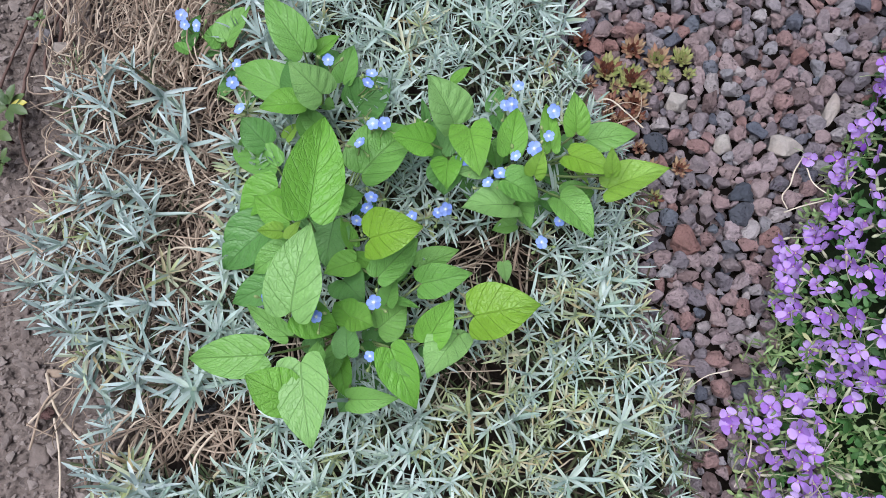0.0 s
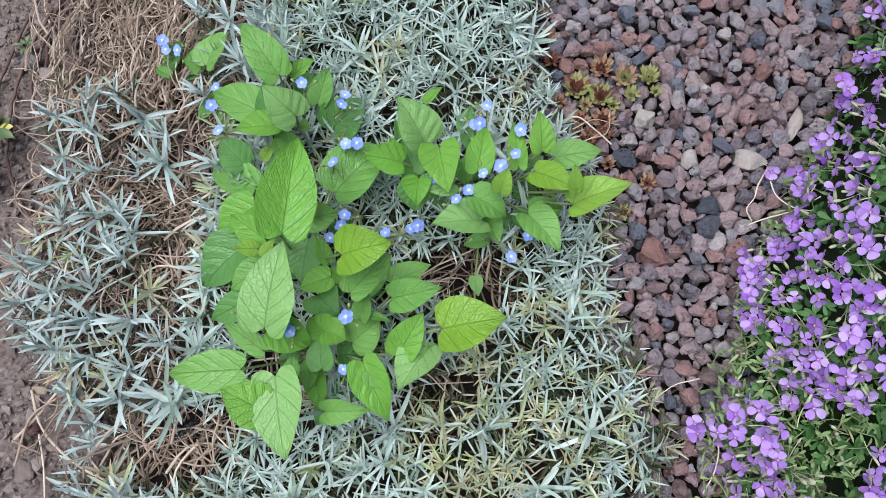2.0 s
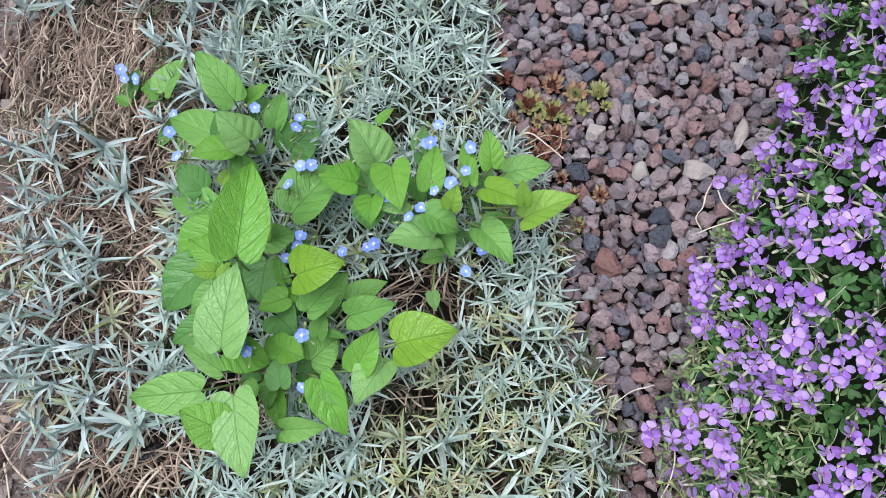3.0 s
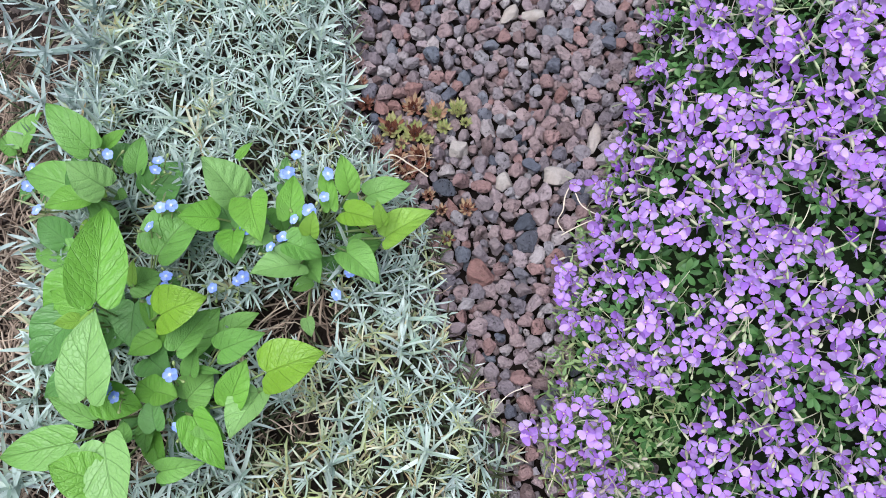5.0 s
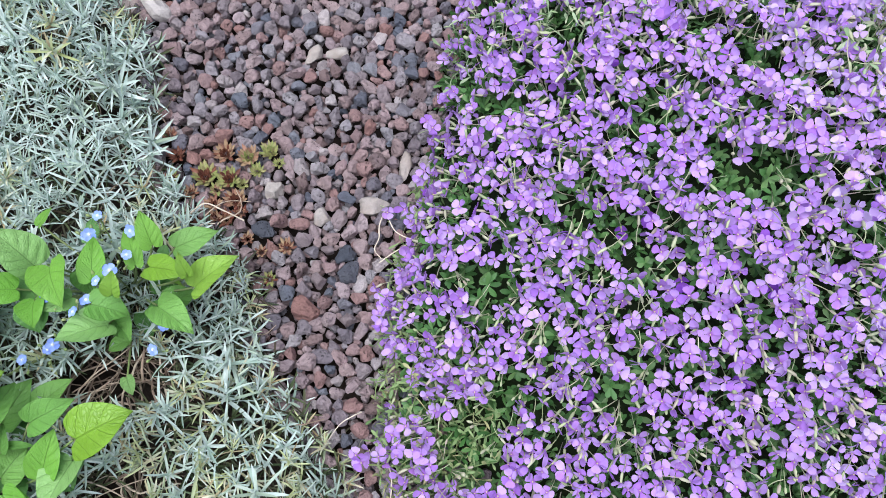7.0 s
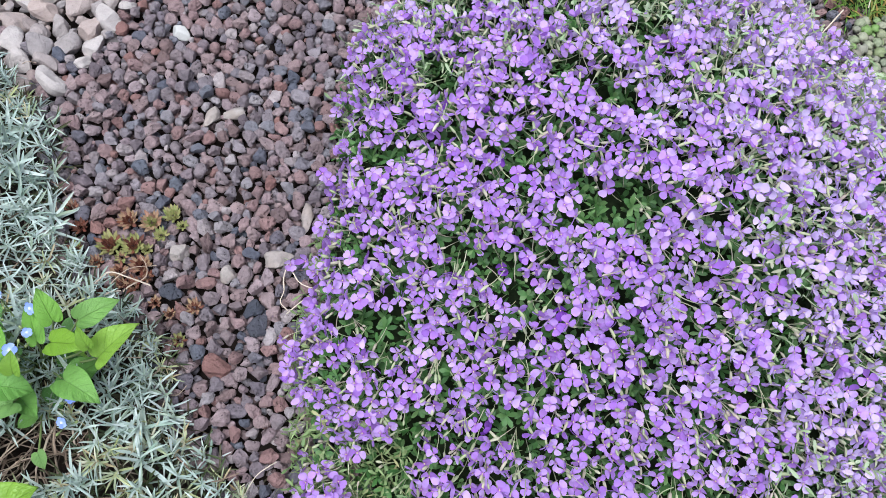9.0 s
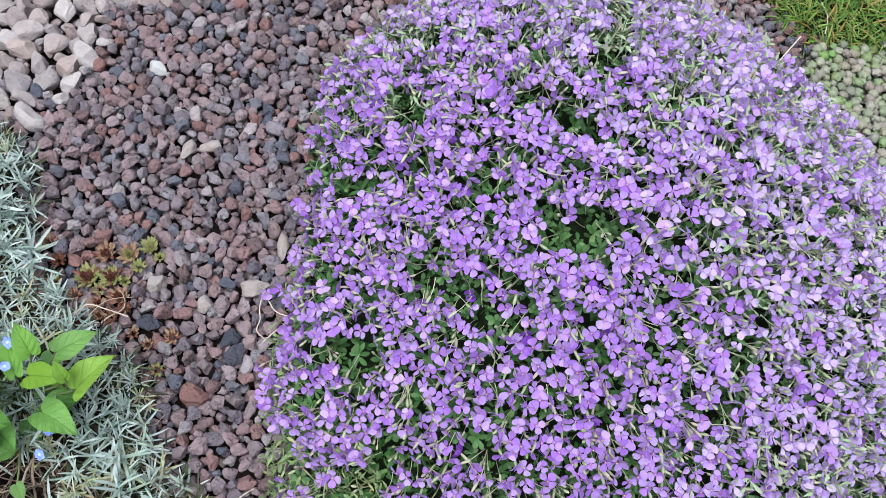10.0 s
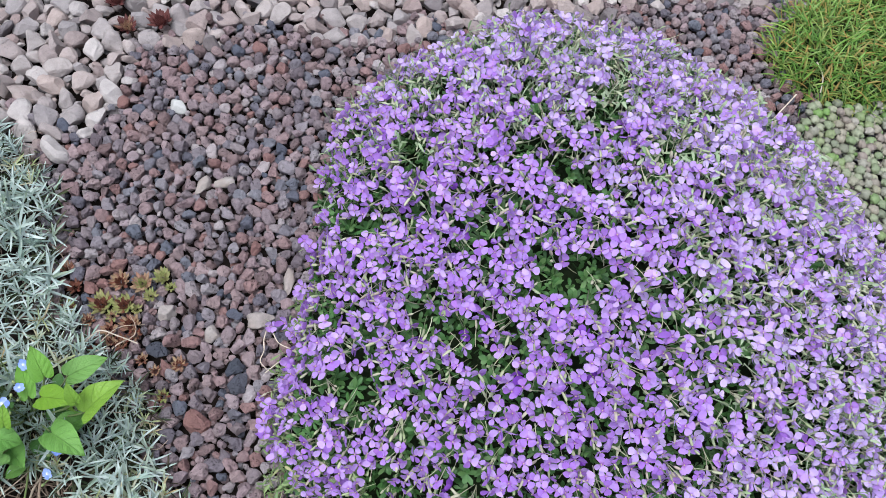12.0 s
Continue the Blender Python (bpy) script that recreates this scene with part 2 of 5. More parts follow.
# ---- mesh tools ----
class Heap:
    """Gathers triangle pieces into one mesh."""

    def __init__(self):
        self.v, self.f, self.uv, self.mi, self.n = [], [], [], [], 0

    def add(self, piece, m=None, mi=None):
        v, f, uv, idx = piece
        if m is not None:
            a = np.array(m)
            v = v @ a[:3, :3].T + a[:3, 3]
        self.v.append(v)
        self.f.append(f + self.n)
        self.uv.append(uv)
        self.mi.append(idx if mi is None else np.full(len(f), mi))
        self.n += len(v)
        return self

    def piece(self):
        return np.concatenate(self.v), np.concatenate(self.f), np.concatenate(self.uv), np.concatenate(self.mi)

    def mesh(self, name, mats, smooth=True):
        v, f, uv, mi = self.piece()
        me = bpy.data.meshes.new(name)
        me.vertices.add(len(v))
        me.vertices.foreach_set("co", v.astype(np.float32).ravel())
        me.loops.add(3 * len(f))
        me.loops.foreach_set("vertex_index", f.astype(np.int32).ravel())
        me.polygons.add(len(f))
        me.polygons.foreach_set("loop_start", np.arange(0, 3 * len(f), 3, dtype=np.int32))
        me.polygons.foreach_set("material_index", mi.astype(np.int32))
        me.polygons.foreach_set("use_smooth", np.full(len(f), smooth))
        layer = me.uv_layers.new(name="UVMap")
        layer.data.foreach_set("uv", uv[f.ravel()].astype(np.float32).ravel())
        for m in mats:
            me.materials.append(m)
        me.update(calc_edges=True)
        me.validate()
        return me


def single(name, piece, mats, smooth=True):
    return Heap().add(piece).mesh(name, mats, smooth)


def part(name, me, parent, world=None, label=""):
    ob = new(name, me)
    ob.parent = parent
    if world is not None:
        ob.matrix_basis = parent.matrix_basis.inverted() @ world
    return tagged(ob, label) if label else ob


def strip(rows, mi=0):
    """Triangles over an array of rows of points (n, k, 3)."""
    rows = np.asarray(rows, float)
    n, k, _ = rows.shape
    a = (np.arange(n - 1)[:, None] * k + np.arange(k - 1)).ravel()
    f = np.concatenate([np.stack([a, a + 1, a + k + 1], 1), np.stack([a, a + k + 1, a + k], 1)])
    uv = np.stack(np.broadcast_arrays(np.linspace(0, 1, k)[None, :], np.linspace(0, 1, n)[:, None]), -1)
    return rows.reshape(-1, 3), f, uv.reshape(-1, 2).copy(), np.full(len(f), mi)


def tube(points, radii, sides=5, mi=0):
    p = np.asarray(points, float)
    r = np.broadcast_to(np.asarray(radii, float), (len(p),))
    d = np.gradient(p, axis=0)
    d /= np.linalg.norm(d, axis=1, keepdims=True) + 1e-9
    side = np.cross(d, (0.31, 0.17, 0.93))
    side /= np.linalg.norm(side, axis=1, keepdims=True) + 1e-9
    up = np.cross(side, d)
    a = np.linspace(0, 2 * np.pi, sides + 1)
    rows = p[:, None] + r[:, None, None] * (np.cos(a)[None, :, None] * side[:, None] + np.sin(a)[None, :, None] * up[:, None])
    return strip(rows, mi)


def bezier(a, b, c, n=7):
    t = np.linspace(0, 1, n)[:, None]
    return (1 - t) ** 2 * np.array(a, float) + 2 * t * (1 - t) * np.array(b, float) + t ** 2 * np.array(c, float)


def ball(level):
    bm = bmesh.new()
    bmesh.ops.create_icosphere(bm, subdivisions=level, radius=1)
    v = np.array([x.co for x in bm.verts])
    f = np.array([[x.index for x in y.verts] for y in bm.faces])
    bm.free()
    return v, f


BALLS = {k: ball(k) for k in (1, 2, 3, 4)}


def rock(rng, level=2, cuts=9, rough=0.05, pits=0):
    """A broken stone about 1 across the half: a ball cut by random planes, then roughened."""
    v, f = BALLS[level]
    v = v.copy()
    for _ in range(cuts):
        k = rng.normal(size=3)
        k /= np.linalg.norm(k)
        v -= np.maximum(0, v @ k - rng.uniform(0.5, 0.82))[:, None] * k
    for _ in range(pits):
        k = v[rng.integers(len(v))].copy()
        near = np.clip(1 - np.linalg.norm(v - k, axis=1) / rng.uniform(0.11, 0.24), 0, 1)
        v *= (1 - 0.12 * near ** 0.7)[:, None]
    ph = rng.uniform(0, 6, (3, 3))
    for i, fr in enumerate((3.1, 5.3, 8.7)):
        v *= 1 + rough / (i + 1) * (np.sin(v * fr + ph[i]).sum(1))[:, None]
    return v, f, v[:, :2] * 0.5 + 0.5, np.zeros(len(f), int)


def turned(rng, x, y, z, size, tilt=0.5):
    """A random pose: any heading, leaning by about tilt radians, scaled by size (three numbers)."""
    q = Euler((rng.normal() * tilt, rng.normal() * tilt, rng.uniform(0, 2 * np.pi)))
    return Matrix.LocRotScale((x, y, z), q, size)


def facing(origin, normal, spin, size=1.0):
    """z points along normal."""
    q = Vector(normal).to_track_quat("Z", "Y") @ Euler((0, 0, spin)).to_quaternion()
    return Matrix.LocRotScale(origin, q, (size, size, size))


def scatter(rng, radii, box, allowed, tries=14, taken=(), pack=0.86):
    """Throws discs of the given radii into the box where allowed(x, y), clear of one another."""
    cell, grid, out = 2 * max(radii) + 1e-6, {}, []

    def put(x, y, r):
        grid.setdefault((int(x // cell), int(y // cell)), []).append((x, y, r))

    for x, y, r in taken:
        put(x, y, r)
    for r in radii:
        xs = rng.uniform(box[0], box[1], tries)
        ys = rng.uniform(box[2], box[3], tries)
        for x, y, ok in zip(xs, ys, allowed(xs, ys)):
            if not ok:
                continue
            i, j = int(x // cell), int(y // cell)
            if any((x - a) ** 2 + (y - b) ** 2 < (pack * (r + c)) ** 2
                   for di in (-1, 0, 1) for dj in (-1, 0, 1) for a, b, c in grid.get((i + di, j + dj), ())):
                continue
            put(x, y, r)
            out.append((x, y, r))
            break
    return out


def inside(poly, x, y):
    x, y = np.asarray(x, float), np.asarray(y, float)
    hit = np.zeros(x.shape, bool)
    for (ax, ay), (bx, by) in zip(poly, poly[1:] + poly[:1]):
        if ay != by:
            hit ^= ((ay > y) != (by > y)) & (x < (bx - ax) * (y - ay) / (by - ay) + ax)
    return hit


def away(poly, x, y):
    """Distance from the outline of poly."""
    x, y = np.asarray(x, float), np.asarray(y, float)
    best = np.full(x.shape, 9.0)
    for (ax, ay), (bx, by) in zip(poly, poly[1:] + poly[:1]):
        t = np.clip(((x - ax) * (bx - ax) + (y - ay) * (by - ay)) / ((bx - ax) ** 2 + (by - ay) ** 2), 0, 1)
        best = np.minimum(best, np.hypot(x - ax - t * (bx - ax), y - ay - t * (by - ay)))
    return best


def waves(x, y, size, seed=0.0):
    """A smooth uneven field of about -1 to 1 whose lumps are about size across."""
    k = 2 * np.pi / size
    a = np.sin(k * 0.53 * x + 1.7 * np.sin(k * 0.31 * y + seed) + seed)
    b = np.sin(k * 0.47 * y + 1.9 * np.sin(k * 0.37 * x + 2.3 * seed) + 1.3)
    c = np.sin(k * 0.83 * (x + y) + 2.1 * seed + 1.1 * np.sin(k * 0.6 * (x - y)))
    return (a + b + 0.7 * c) / 2.7


# ---- plan ----
MAT_EDGE = [(0.047, 0.315), (0.078, 0.261), (0.094, 0.236), (0.095, 0.165), (0.096, 0.125), (0.126, 0.088), (0.162, 0.056),
            (0.178, 0.009), (0.182, -0.027), (0.195, -0.06), (0.213, -0.08), (0.237, -0.119), (0.245, -0.169), (0.25, -0.36),
            (-0.13, -0.36), (-0.145, -0.262), (-0.144, -0.209), (-0.16, -0.198), (-0.182, -0.184), (-0.194, -0.163),
            (-0.232, -0.135), (-0.245, -0.109), (-0.225, -0.065), (-0.251, -0.008), (-0.262, 0.023), (-0.29, 0.12), (-0.28, 0.33),
            (-0.1, 0.335)]
# bare patches of dry stems: centre, radius across, radius along
STRAW = [(-0.225, 0.085, 0.062, 0.055), (-0.165, 0.07, 0.03, 0.035), (-0.205, -0.05, 0.016, 0.014), (-0.122, -0.045, 0.018, 0.045), (-0.108, -0.115, 0.014, 0.05), (-0.088, -0.205, 0.045, 0.024),
         (-0.055, -0.185, 0.026, 0.014), (-0.02, -0.14, 0.03, 0.02), (0.085, -0.05, 0.035, 0.02), (0.09, -0.125, 0.02, 0.015)]


def bare(x, y):
    out = np.zeros(np.shape(x))
    for cx, cy, rx, ry in STRAW:
        out = np.maximum(out, 1.3 - np.hypot((x - cx) / rx, (y - cy) / ry))
    return np.clip(out * 2.2, 0, 1)


class Relief:
    """A height field, tabled once and read between the grid points."""

    def __init__(self, box, step, field):
        self.x0, self.y0, self.step = box[0], box[2], step
        xs, ys = np.arange(box[0], box[1] + step, step), np.arange(box[2], box[3] + step, step)
        self.table = field(*np.meshgrid(xs, ys))

    def __call__(self, x, y):
        u = np.clip((np.asarray(x, float) - self.x0) / self.step, 0, self.table.shape[1] - 1.001)
        w = np.clip((np.asarray(y, float) - self.y0) / self.step, 0, self.table.shape[0] - 1.001)
        i, j = u.astype(int), w.astype(int)
        u, w, t = u - i, w - j, self.table
        return (t[j, i] * (1 - u) + t[j, i + 1] * u) * (1 - w) + (t[j + 1, i] * (1 - u) + t[j + 1, i + 1] * u) * w


def mat_field(x, y):
    d = np.where(inside(MAT_EDGE, x, y), away(MAT_EDGE, x, y), 0)
    return 0.007 + 0.030 * np.clip(d / 0.05, 0, 1) ** 0.7 + 0.006 * waves(x, y, 0.05)


MOUND_FOOT = [(0.275, -0.19), (0.272, -0.15), (0.266, -0.11), (0.272, -0.05), (0.277, -0.015), (0.296, 0.035), (0.306, 0.067), (0.322, 0.106),
              (0.333, 0.15), (0.341, 0.196), (0.361, 0.280), (0.421, 0.322), (0.479, 0.352), (0.564, 0.372), (0.631, 0.362), (0.725, 0.33),
              (0.772, 0.258), (0.815, 0.203), (0.84, 0.146), (0.866, 0.091), (0.9, 0.0), (0.9, -0.15), (0.8, -0.26), (0.55, -0.3), (0.35, -0.28)]


def mound_field(x, y):
    """Height of the lilac cushion: a low dome, steep at its foot."""
    x, y = np.asarray(x, float), np.asarray(y, float)
    d = np.where(inside(MOUND_FOOT, x, y), away(MOUND_FOOT, x, y), 0)
    dx, dy = x - 0.582, y - 0.045
    r = np.abs(dx / np.where(dx < 0, 0.406, 0.369)) ** 1.82 + np.abs(dy / np.where(dy < 0, 0.335, 0.439)) ** 1.82
    dome = 0.19 * np.clip(1 - r, 0, 1) ** 1.05 + 0.006 * waves(x, y, 0.07, 2.0)
    return np.maximum(dome, 0.05) * np.clip(d / 0.022, 0, 1) ** 0.5


mat_height = Relief((-0.32, 0.28, -0.38, 0.36), 0.004, mat_field)
mound_height = Relief((0.2, 1.0, -0.36, 0.5), 0.004, mound_field)
mat_inside = Relief((-0.32, 0.28, -0.38, 0.36), 0.002, lambda x, y: np.where(inside(MAT_EDGE, x, y), 1.0, -1.0) * away(MAT_EDGE, x, y))


def pale_line(x):
    return np.interp(x, [0.0, 0.12, 0.15, 0.165, 0.2, 0.3, 0.4, 0.5, 0.9, 1.3], [0.305, 0.325, 0.355, 0.41, 0.44, 0.445, 0.42, 0.42, 0.45, 0.49])


# ---- ground ----
rng = np.random.default_rng(11)
gx = np.concatenate([[-40, -12, -4, -1.6, -0.8], np.arange(-0.6, 1.5, 0.011), [1.7, 2.4, 5, 13, 40]])
gy = np.concatenate([[-40, -12, -4, -1.6, -0.8], np.arange(-0.55, 0.95, 0.011), [1.1, 1.8, 4, 13, 40]])
X, Y = np.meshgrid(gx, gy)
Z = -0.004 + 0.005 * waves(X, Y, 0.09, 1.0) + 0.0035 * waves(X, Y, 0.031, 3.0) + rng.normal(size=X.shape) * 0.0012
Z = np.where(X > 0.1, Z * 0.4 - 0.018, Z - 0.012)
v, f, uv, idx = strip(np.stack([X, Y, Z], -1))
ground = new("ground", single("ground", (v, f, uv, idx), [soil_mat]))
tagged(ground, "dry crumbly garden soil under the plants, darkened in colour for shade", "soil", kind="structure")


def ground_z(x, y):
    z = -0.004 + 0.005 * waves(x, y, 0.09, 1.0) + 0.0035 * waves(x, y, 0.031, 3.0)
    return np.where(np.asarray(x) > 0.1, z * 0.4 - 0.018, z)


small_kinds = [rock(rng, 1, 4, 0.1) for _ in range(6)]


def clods_field(x, y, size, seed):
    """Rounded clods about size across with cracks between them: 1 in the middle of a clod, 0 in a crack."""
    r = np.random.default_rng(seed)
    px, py = r.uniform(0, 1, (2, 512, 512))
    tall = r.uniform(0.35, 1.0, (512, 512))
    i, j = np.floor(x / size).astype(int), np.floor(y / size).astype(int)
    near, far, top = np.full(x.shape, 9.0), np.full(x.shape, 9.0), np.zeros(x.shape)
    for di in (-1, 0, 1):
        for dj in (-1, 0, 1):
            a, b = (i + di) % 512, (j + dj) % 512
            d = np.hypot(i + di + px[a, b] - x / size, j + dj + py[a, b] - y / size)
            closer = d < near
            far = np.where(closer, near, np.minimum(far, d))
            top = np.where(closer, tall[a, b], top)
            near = np.where(closer, d, near)
    return np.clip((far - near) * 1.7, 0, 1) ** 0.6 * top


# crumbly crust of the open soil
X, Y = np.meshgrid(np.arange(-0.42, -0.12, 0.0017), np.arange(-0.36, 0.23, 0.0017))
rise = 0.0062 * clods_field(X, Y, 0.0085, 3) ** 0.7 + 0.0050 * clods_field(X, Y, 0.0042, 5) + 0.0008 * rng.normal(size=X.shape)
Z = ground_z(X, Y) - 0.004 + rise - 0.014 * np.clip((mat_inside(X, Y) - 0.004) / 0.006, 0, 1)
crust = new("soil_crust", single("soil_crust", strip(np.stack([X, Y, Z], -1)), [crust_mat]))
tagged(crust, "dry crumbly grey-brown crust of open garden soil", "soil", kind="structure")


def crust_z(x, y):
    return float(Z[int(np.clip((y + 0.36) / 0.0017, 0, Z.shape[0] - 1)), int(np.clip((x + 0.42) / 0.0017, 0, Z.shape[1] - 1))])


heap = Heap()
kinds = [rock(rng, 2, 7, 0.16) for _ in range(12)]
sizes = np.sort(np.concatenate([rng.uniform(0.0007, 0.0020, 8000), rng.uniform(0.0016, 0.0050, 1800)]))[::-1]
spots = scatter(rng, sizes, (-0.38, -0.12, -0.34, 0.22), lambda x, y: mat_inside(x, y) < 0.02, 5, pack=0.8)
for x, y, r in spots:
    kind = kinds[rng.integers(12)] if r > 0.0023 else small_kinds[rng.integers(6)]
    heap.add(kind, turned(rng, x, y, crust_z(x, y) + r * 0.2, (r * rng.uniform(1.0, 1.4), r * rng.uniform(0.8, 1.1), r * rng.uniform(0.45, 0.8)), 0.5))
clods = new("soil_crumbs", heap.mesh("soil_crumbs", [clod_mat], False))
tagged(clods, "loose grey-brown crumbs and clods of dry soil", "soil", kind="stuff")

# ---- houseleeks ----
taken = []  # places in the gravel that no loose stone may fill


def fleshy_leaf(length, width, thick):
    """A fleshy pointed leaf that curves up towards its tip."""
    t = np.linspace(0, 1, 6)
    w = width / 2 * np.array([0.7, 0.85, 1.0, 0.9, 0.55, 0.05])
    h = thick * np.array([1, 1, 0.9, 0.75, 0.5, 0.1]) / 2
    z = 0.52 * length * t ** 2.2
    a = np.linspace(0, 2 * np.pi, 7)
    rows = np.stack([w[:, None] * np.cos(a), (length * t)[:, None] + 0 * a, z[:, None] + h[:, None] * np.sin(a)], -1)
    return strip(rows)


leek_leaf = {m.name: single("leaf", fleshy_leaf(1.0, 0.50, 0.2), [m]) for m in (leek_green, leek_red, leek_tan, leek_dark)}


def houseleek(x, y, size, outer, inner, label, lean=0.0, z=0.007):
    """A cup of leaves: wide open outside, closing over a dark heart."""
    plant = tagged(new("houseleek"), label, "houseleek", "houseleeks in the gravel")
    plant.matrix_basis = pose(x, y, z, lean, 0, 40 * lean)
    taken.append((x, y, size * 0.42))
    count = 58 if size > 0.014 else 38
    for i in range(count):
        k = i / (count - 1)
        length = size * 0.42 * (1.0 - 0.66 * k) * (1 + 0.12 * math.sin(5.1 * i))
        lift = 4 + 58 * k ** 0.8 + 7 * math.sin(3.7 * i)
        me = leek_leaf[(inner if k > 0.45 or (i % 7 == 3 and inner is not leek_green) else outer).name]
        m = pose(0, 0, 0.0015 - 0.002 * k, 0, 0, i * 137.5 + 9 * math.sin(7 * i)) @ pose(0, size * 0.19 * (1 - k) ** 0.8 + 0.0010, 0, lift, 0, 0) @ Matrix.Diagonal((length, length, length, 1))
        part("leaf", me, plant, plant.matrix_basis @ m)


GREEN_RED = "green houseleek rosette with a dark red heart"
TAN = "tan and reddish houseleek rosette among lava stones"
houseleek(0.138, 0.119, 0.021, leek_green, leek_red, GREEN_RED)
houseleek(0.157, 0.116, 0.020, leek_green, leek_red, GREEN_RED, 6)
houseleek(0.154, 0.140, 0.017, leek_tan, leek_red, TAN, -5)
houseleek(0.173, 0.135, 0.018, leek_tan, leek_green, "open houseleek rosette with tan outer leaves and a green heart", 8)
houseleek(0.191, 0.139, 0.016, leek_green, leek_green, "bright green young houseleek rosette", -8)
houseleek(0.180, 0.122, 0.013, leek_green, leek_green, "bright green young houseleek rosette", 5)
houseleek(0.108, 0.158, 0.013, leek_tan, leek_red, TAN)
houseleek(0.115, 0.139, 0.013, leek_red, leek_red, "dark red houseleek rosette", 4)
houseleek(0.111, 0.119, 0.012, leek_green, leek_red, GREEN_RED)
houseleek(0.145, 0.094, 0.014, leek_tan, leek_red, TAN, 7)
houseleek(0.163, 0.097, 0.017, leek_tan, leek_red, TAN, -6)
houseleek(0.134, 0.077, 0.011, leek_red, leek_red, "dark red houseleek rosette", 3)
houseleek(0.155, 0.080, 0.014, leek_red, leek_tan, "dry red-brown houseleek rosette", 9)
houseleek(0.127, 0.105, 0.012, leek_tan, leek_red, TAN, 5)
houseleek(0.147, 0.107, 0.011, leek_green, leek_tan, "small green and tan houseleek rosette", -4)
houseleek(0.168, 0.110, 0.010, leek_green, leek_green, "bright green young houseleek rosette", 6)
houseleek(0.146, 0.083, 0.010, leek_tan, leek_red, TAN, 6)
houseleek(0.167, 0.086, 0.011, leek_red, leek_tan, "dry red-brown houseleek rosette", -6)
houseleek(0.198, 0.128, 0.009, leek_green, leek_green, "bright green young houseleek rosette", 3)
houseleek(0.183, 0.050, 0.009, leek_tan, leek_red, "small pinkish houseleek rosette between stones")
houseleek(0.203, 0.053, 0.014, leek_tan, leek_red, TAN, 5)
houseleek(0.189, 0.027, 0.011, leek_green, leek_red, GREEN_RED, -4)
houseleek(0.172, 0.062, 0.010, leek_tan, leek_red, TAN, 4)
houseleek(0.161, 0.437, 0.021, leek_dark, leek_tan, "maroon houseleek rosette with pale leaf bases in pale gravel", 10, 0.012)
houseleek(0.196, 0.442, 0.024, leek_dark, leek_dark, "dark maroon houseleek rosette in pale gravel", -6, 0.012)
houseleek(0.150, 0.475, 0.024, leek_dark, leek_dark, "dark maroon houseleek rosette in pale gravel", 4, 0.012)

# ---- gravel ----
GRAVEL = dict(category="gravel", kind="structure")
lava_bed = tagged(new("gravel_bed"), "bed of red-brown and grey porous lava gravel", **GRAVEL)
pale_bed = tagged(new("pale_gravel_bed"), "band of pale pinkish-grey angular gravel behind the lava stones", **GRAVEL)
pale_bed.matrix_basis = pose(0.1, 0.42, 0)


def stone_mesh(i, mat, cuts=9, rough=0.05):
    return single("stone", rock(rng, 3, cuts, rough, 16), [mat], False)


lava_near = [stone_mesh(i, lava_mat, 11, 0.05) for i in range(18)]
lava_far = [rock(rng, 3, 11, 0.05, 10) for _ in range(40)]
lava_deep = [rock(rng, 2, 9, 0.05, 3) for _ in range(10)]
pale_near = [single("stone", rock(rng, 3, 9, 0.035), [pale_mat], False) for _ in range(20)]
pale_far = [rock(rng, 2, 9, 0.03) for _ in range(14)]
dark_near = [stone_mesh(i, dark_lava_mat, 8, 0.08) for i in range(3)]
white_near = [single("stone", rock(rng, 4, 8, 0.06, 8), [white_mat]) for _ in range(5)]


def marked_stone(x, y, length, width, heading, me, label):
    m = pose(x, y, width * 0.28, 8, 5, heading) @ Matrix.Diagonal((length / 1.85, width / 1.85, width / 2.2, 1))
    part("stone", me, lava_bed, m, label)
    return [(x + k * (length - width) / 2 * math.cos(radians(heading)), y + k * (length - width) / 2 * math.sin(radians(heading)), width * 0.5) for k in (-1, 0, 1)]


egg_mat = surface("white_pebble", [(0.43, 0.42, 0.41)], 0.6, 0.25, 90, 0.4, 500, gloss=0.35, stain=(0.33, 0.32, 0.32))
egg_mesh = single("stone", rock(rng, 3, 7, 0.03), [egg_mat])
taken += marked_stone(0.274, 0.086, 0.030, 0.015, -2, white_near[0], "long off-white stone with rusty stains")
taken += marked_stone(0.304, 0.124, 0.031, 0.012, 78, white_near[1], "narrow pale grey stone lying among the lava gravel")
taken += marked_stone(0.193, 0.105, 0.018, 0.017, 40, white_near[2], "rounded pale pinkish stone")
taken += marked_stone(0.232, 0.079, 0.015, 0.014, 70, white_near[3], "small pale pinkish stone")
taken += marked_stone(0.252, 0.238, 0.022, 0.012, 15, white_near[4], "cream-white stone beside its pair")
taken += marked_stone(0.231, 0.237, 0.024, 0.013, 55, white_near[1], "cream-white stone leaning by its pair")
taken += marked_stone(0.208, 0.335, 0.022, 0.014, -55, egg_mesh, "smooth white egg-shaped stone")
taken += marked_stone(0.250, 0.046, 0.017, 0.016, 20, dark_near[0], "dark blue-grey porous lava stone")
taken += marked_stone(0.251, 0.028, 0.018, 0.015, 60, dark_near[1], "dark blue-grey porous lava stone")
taken += marked_stone(0.184, 0.070, 0.022, 0.014, -40, dark_near[2], "dark porous lava stone beside the houseleeks")
taken += marked_stone(0.214, 0.001, 0.026, 0.020, 0, lava_near[4], "large grey pitted stone")


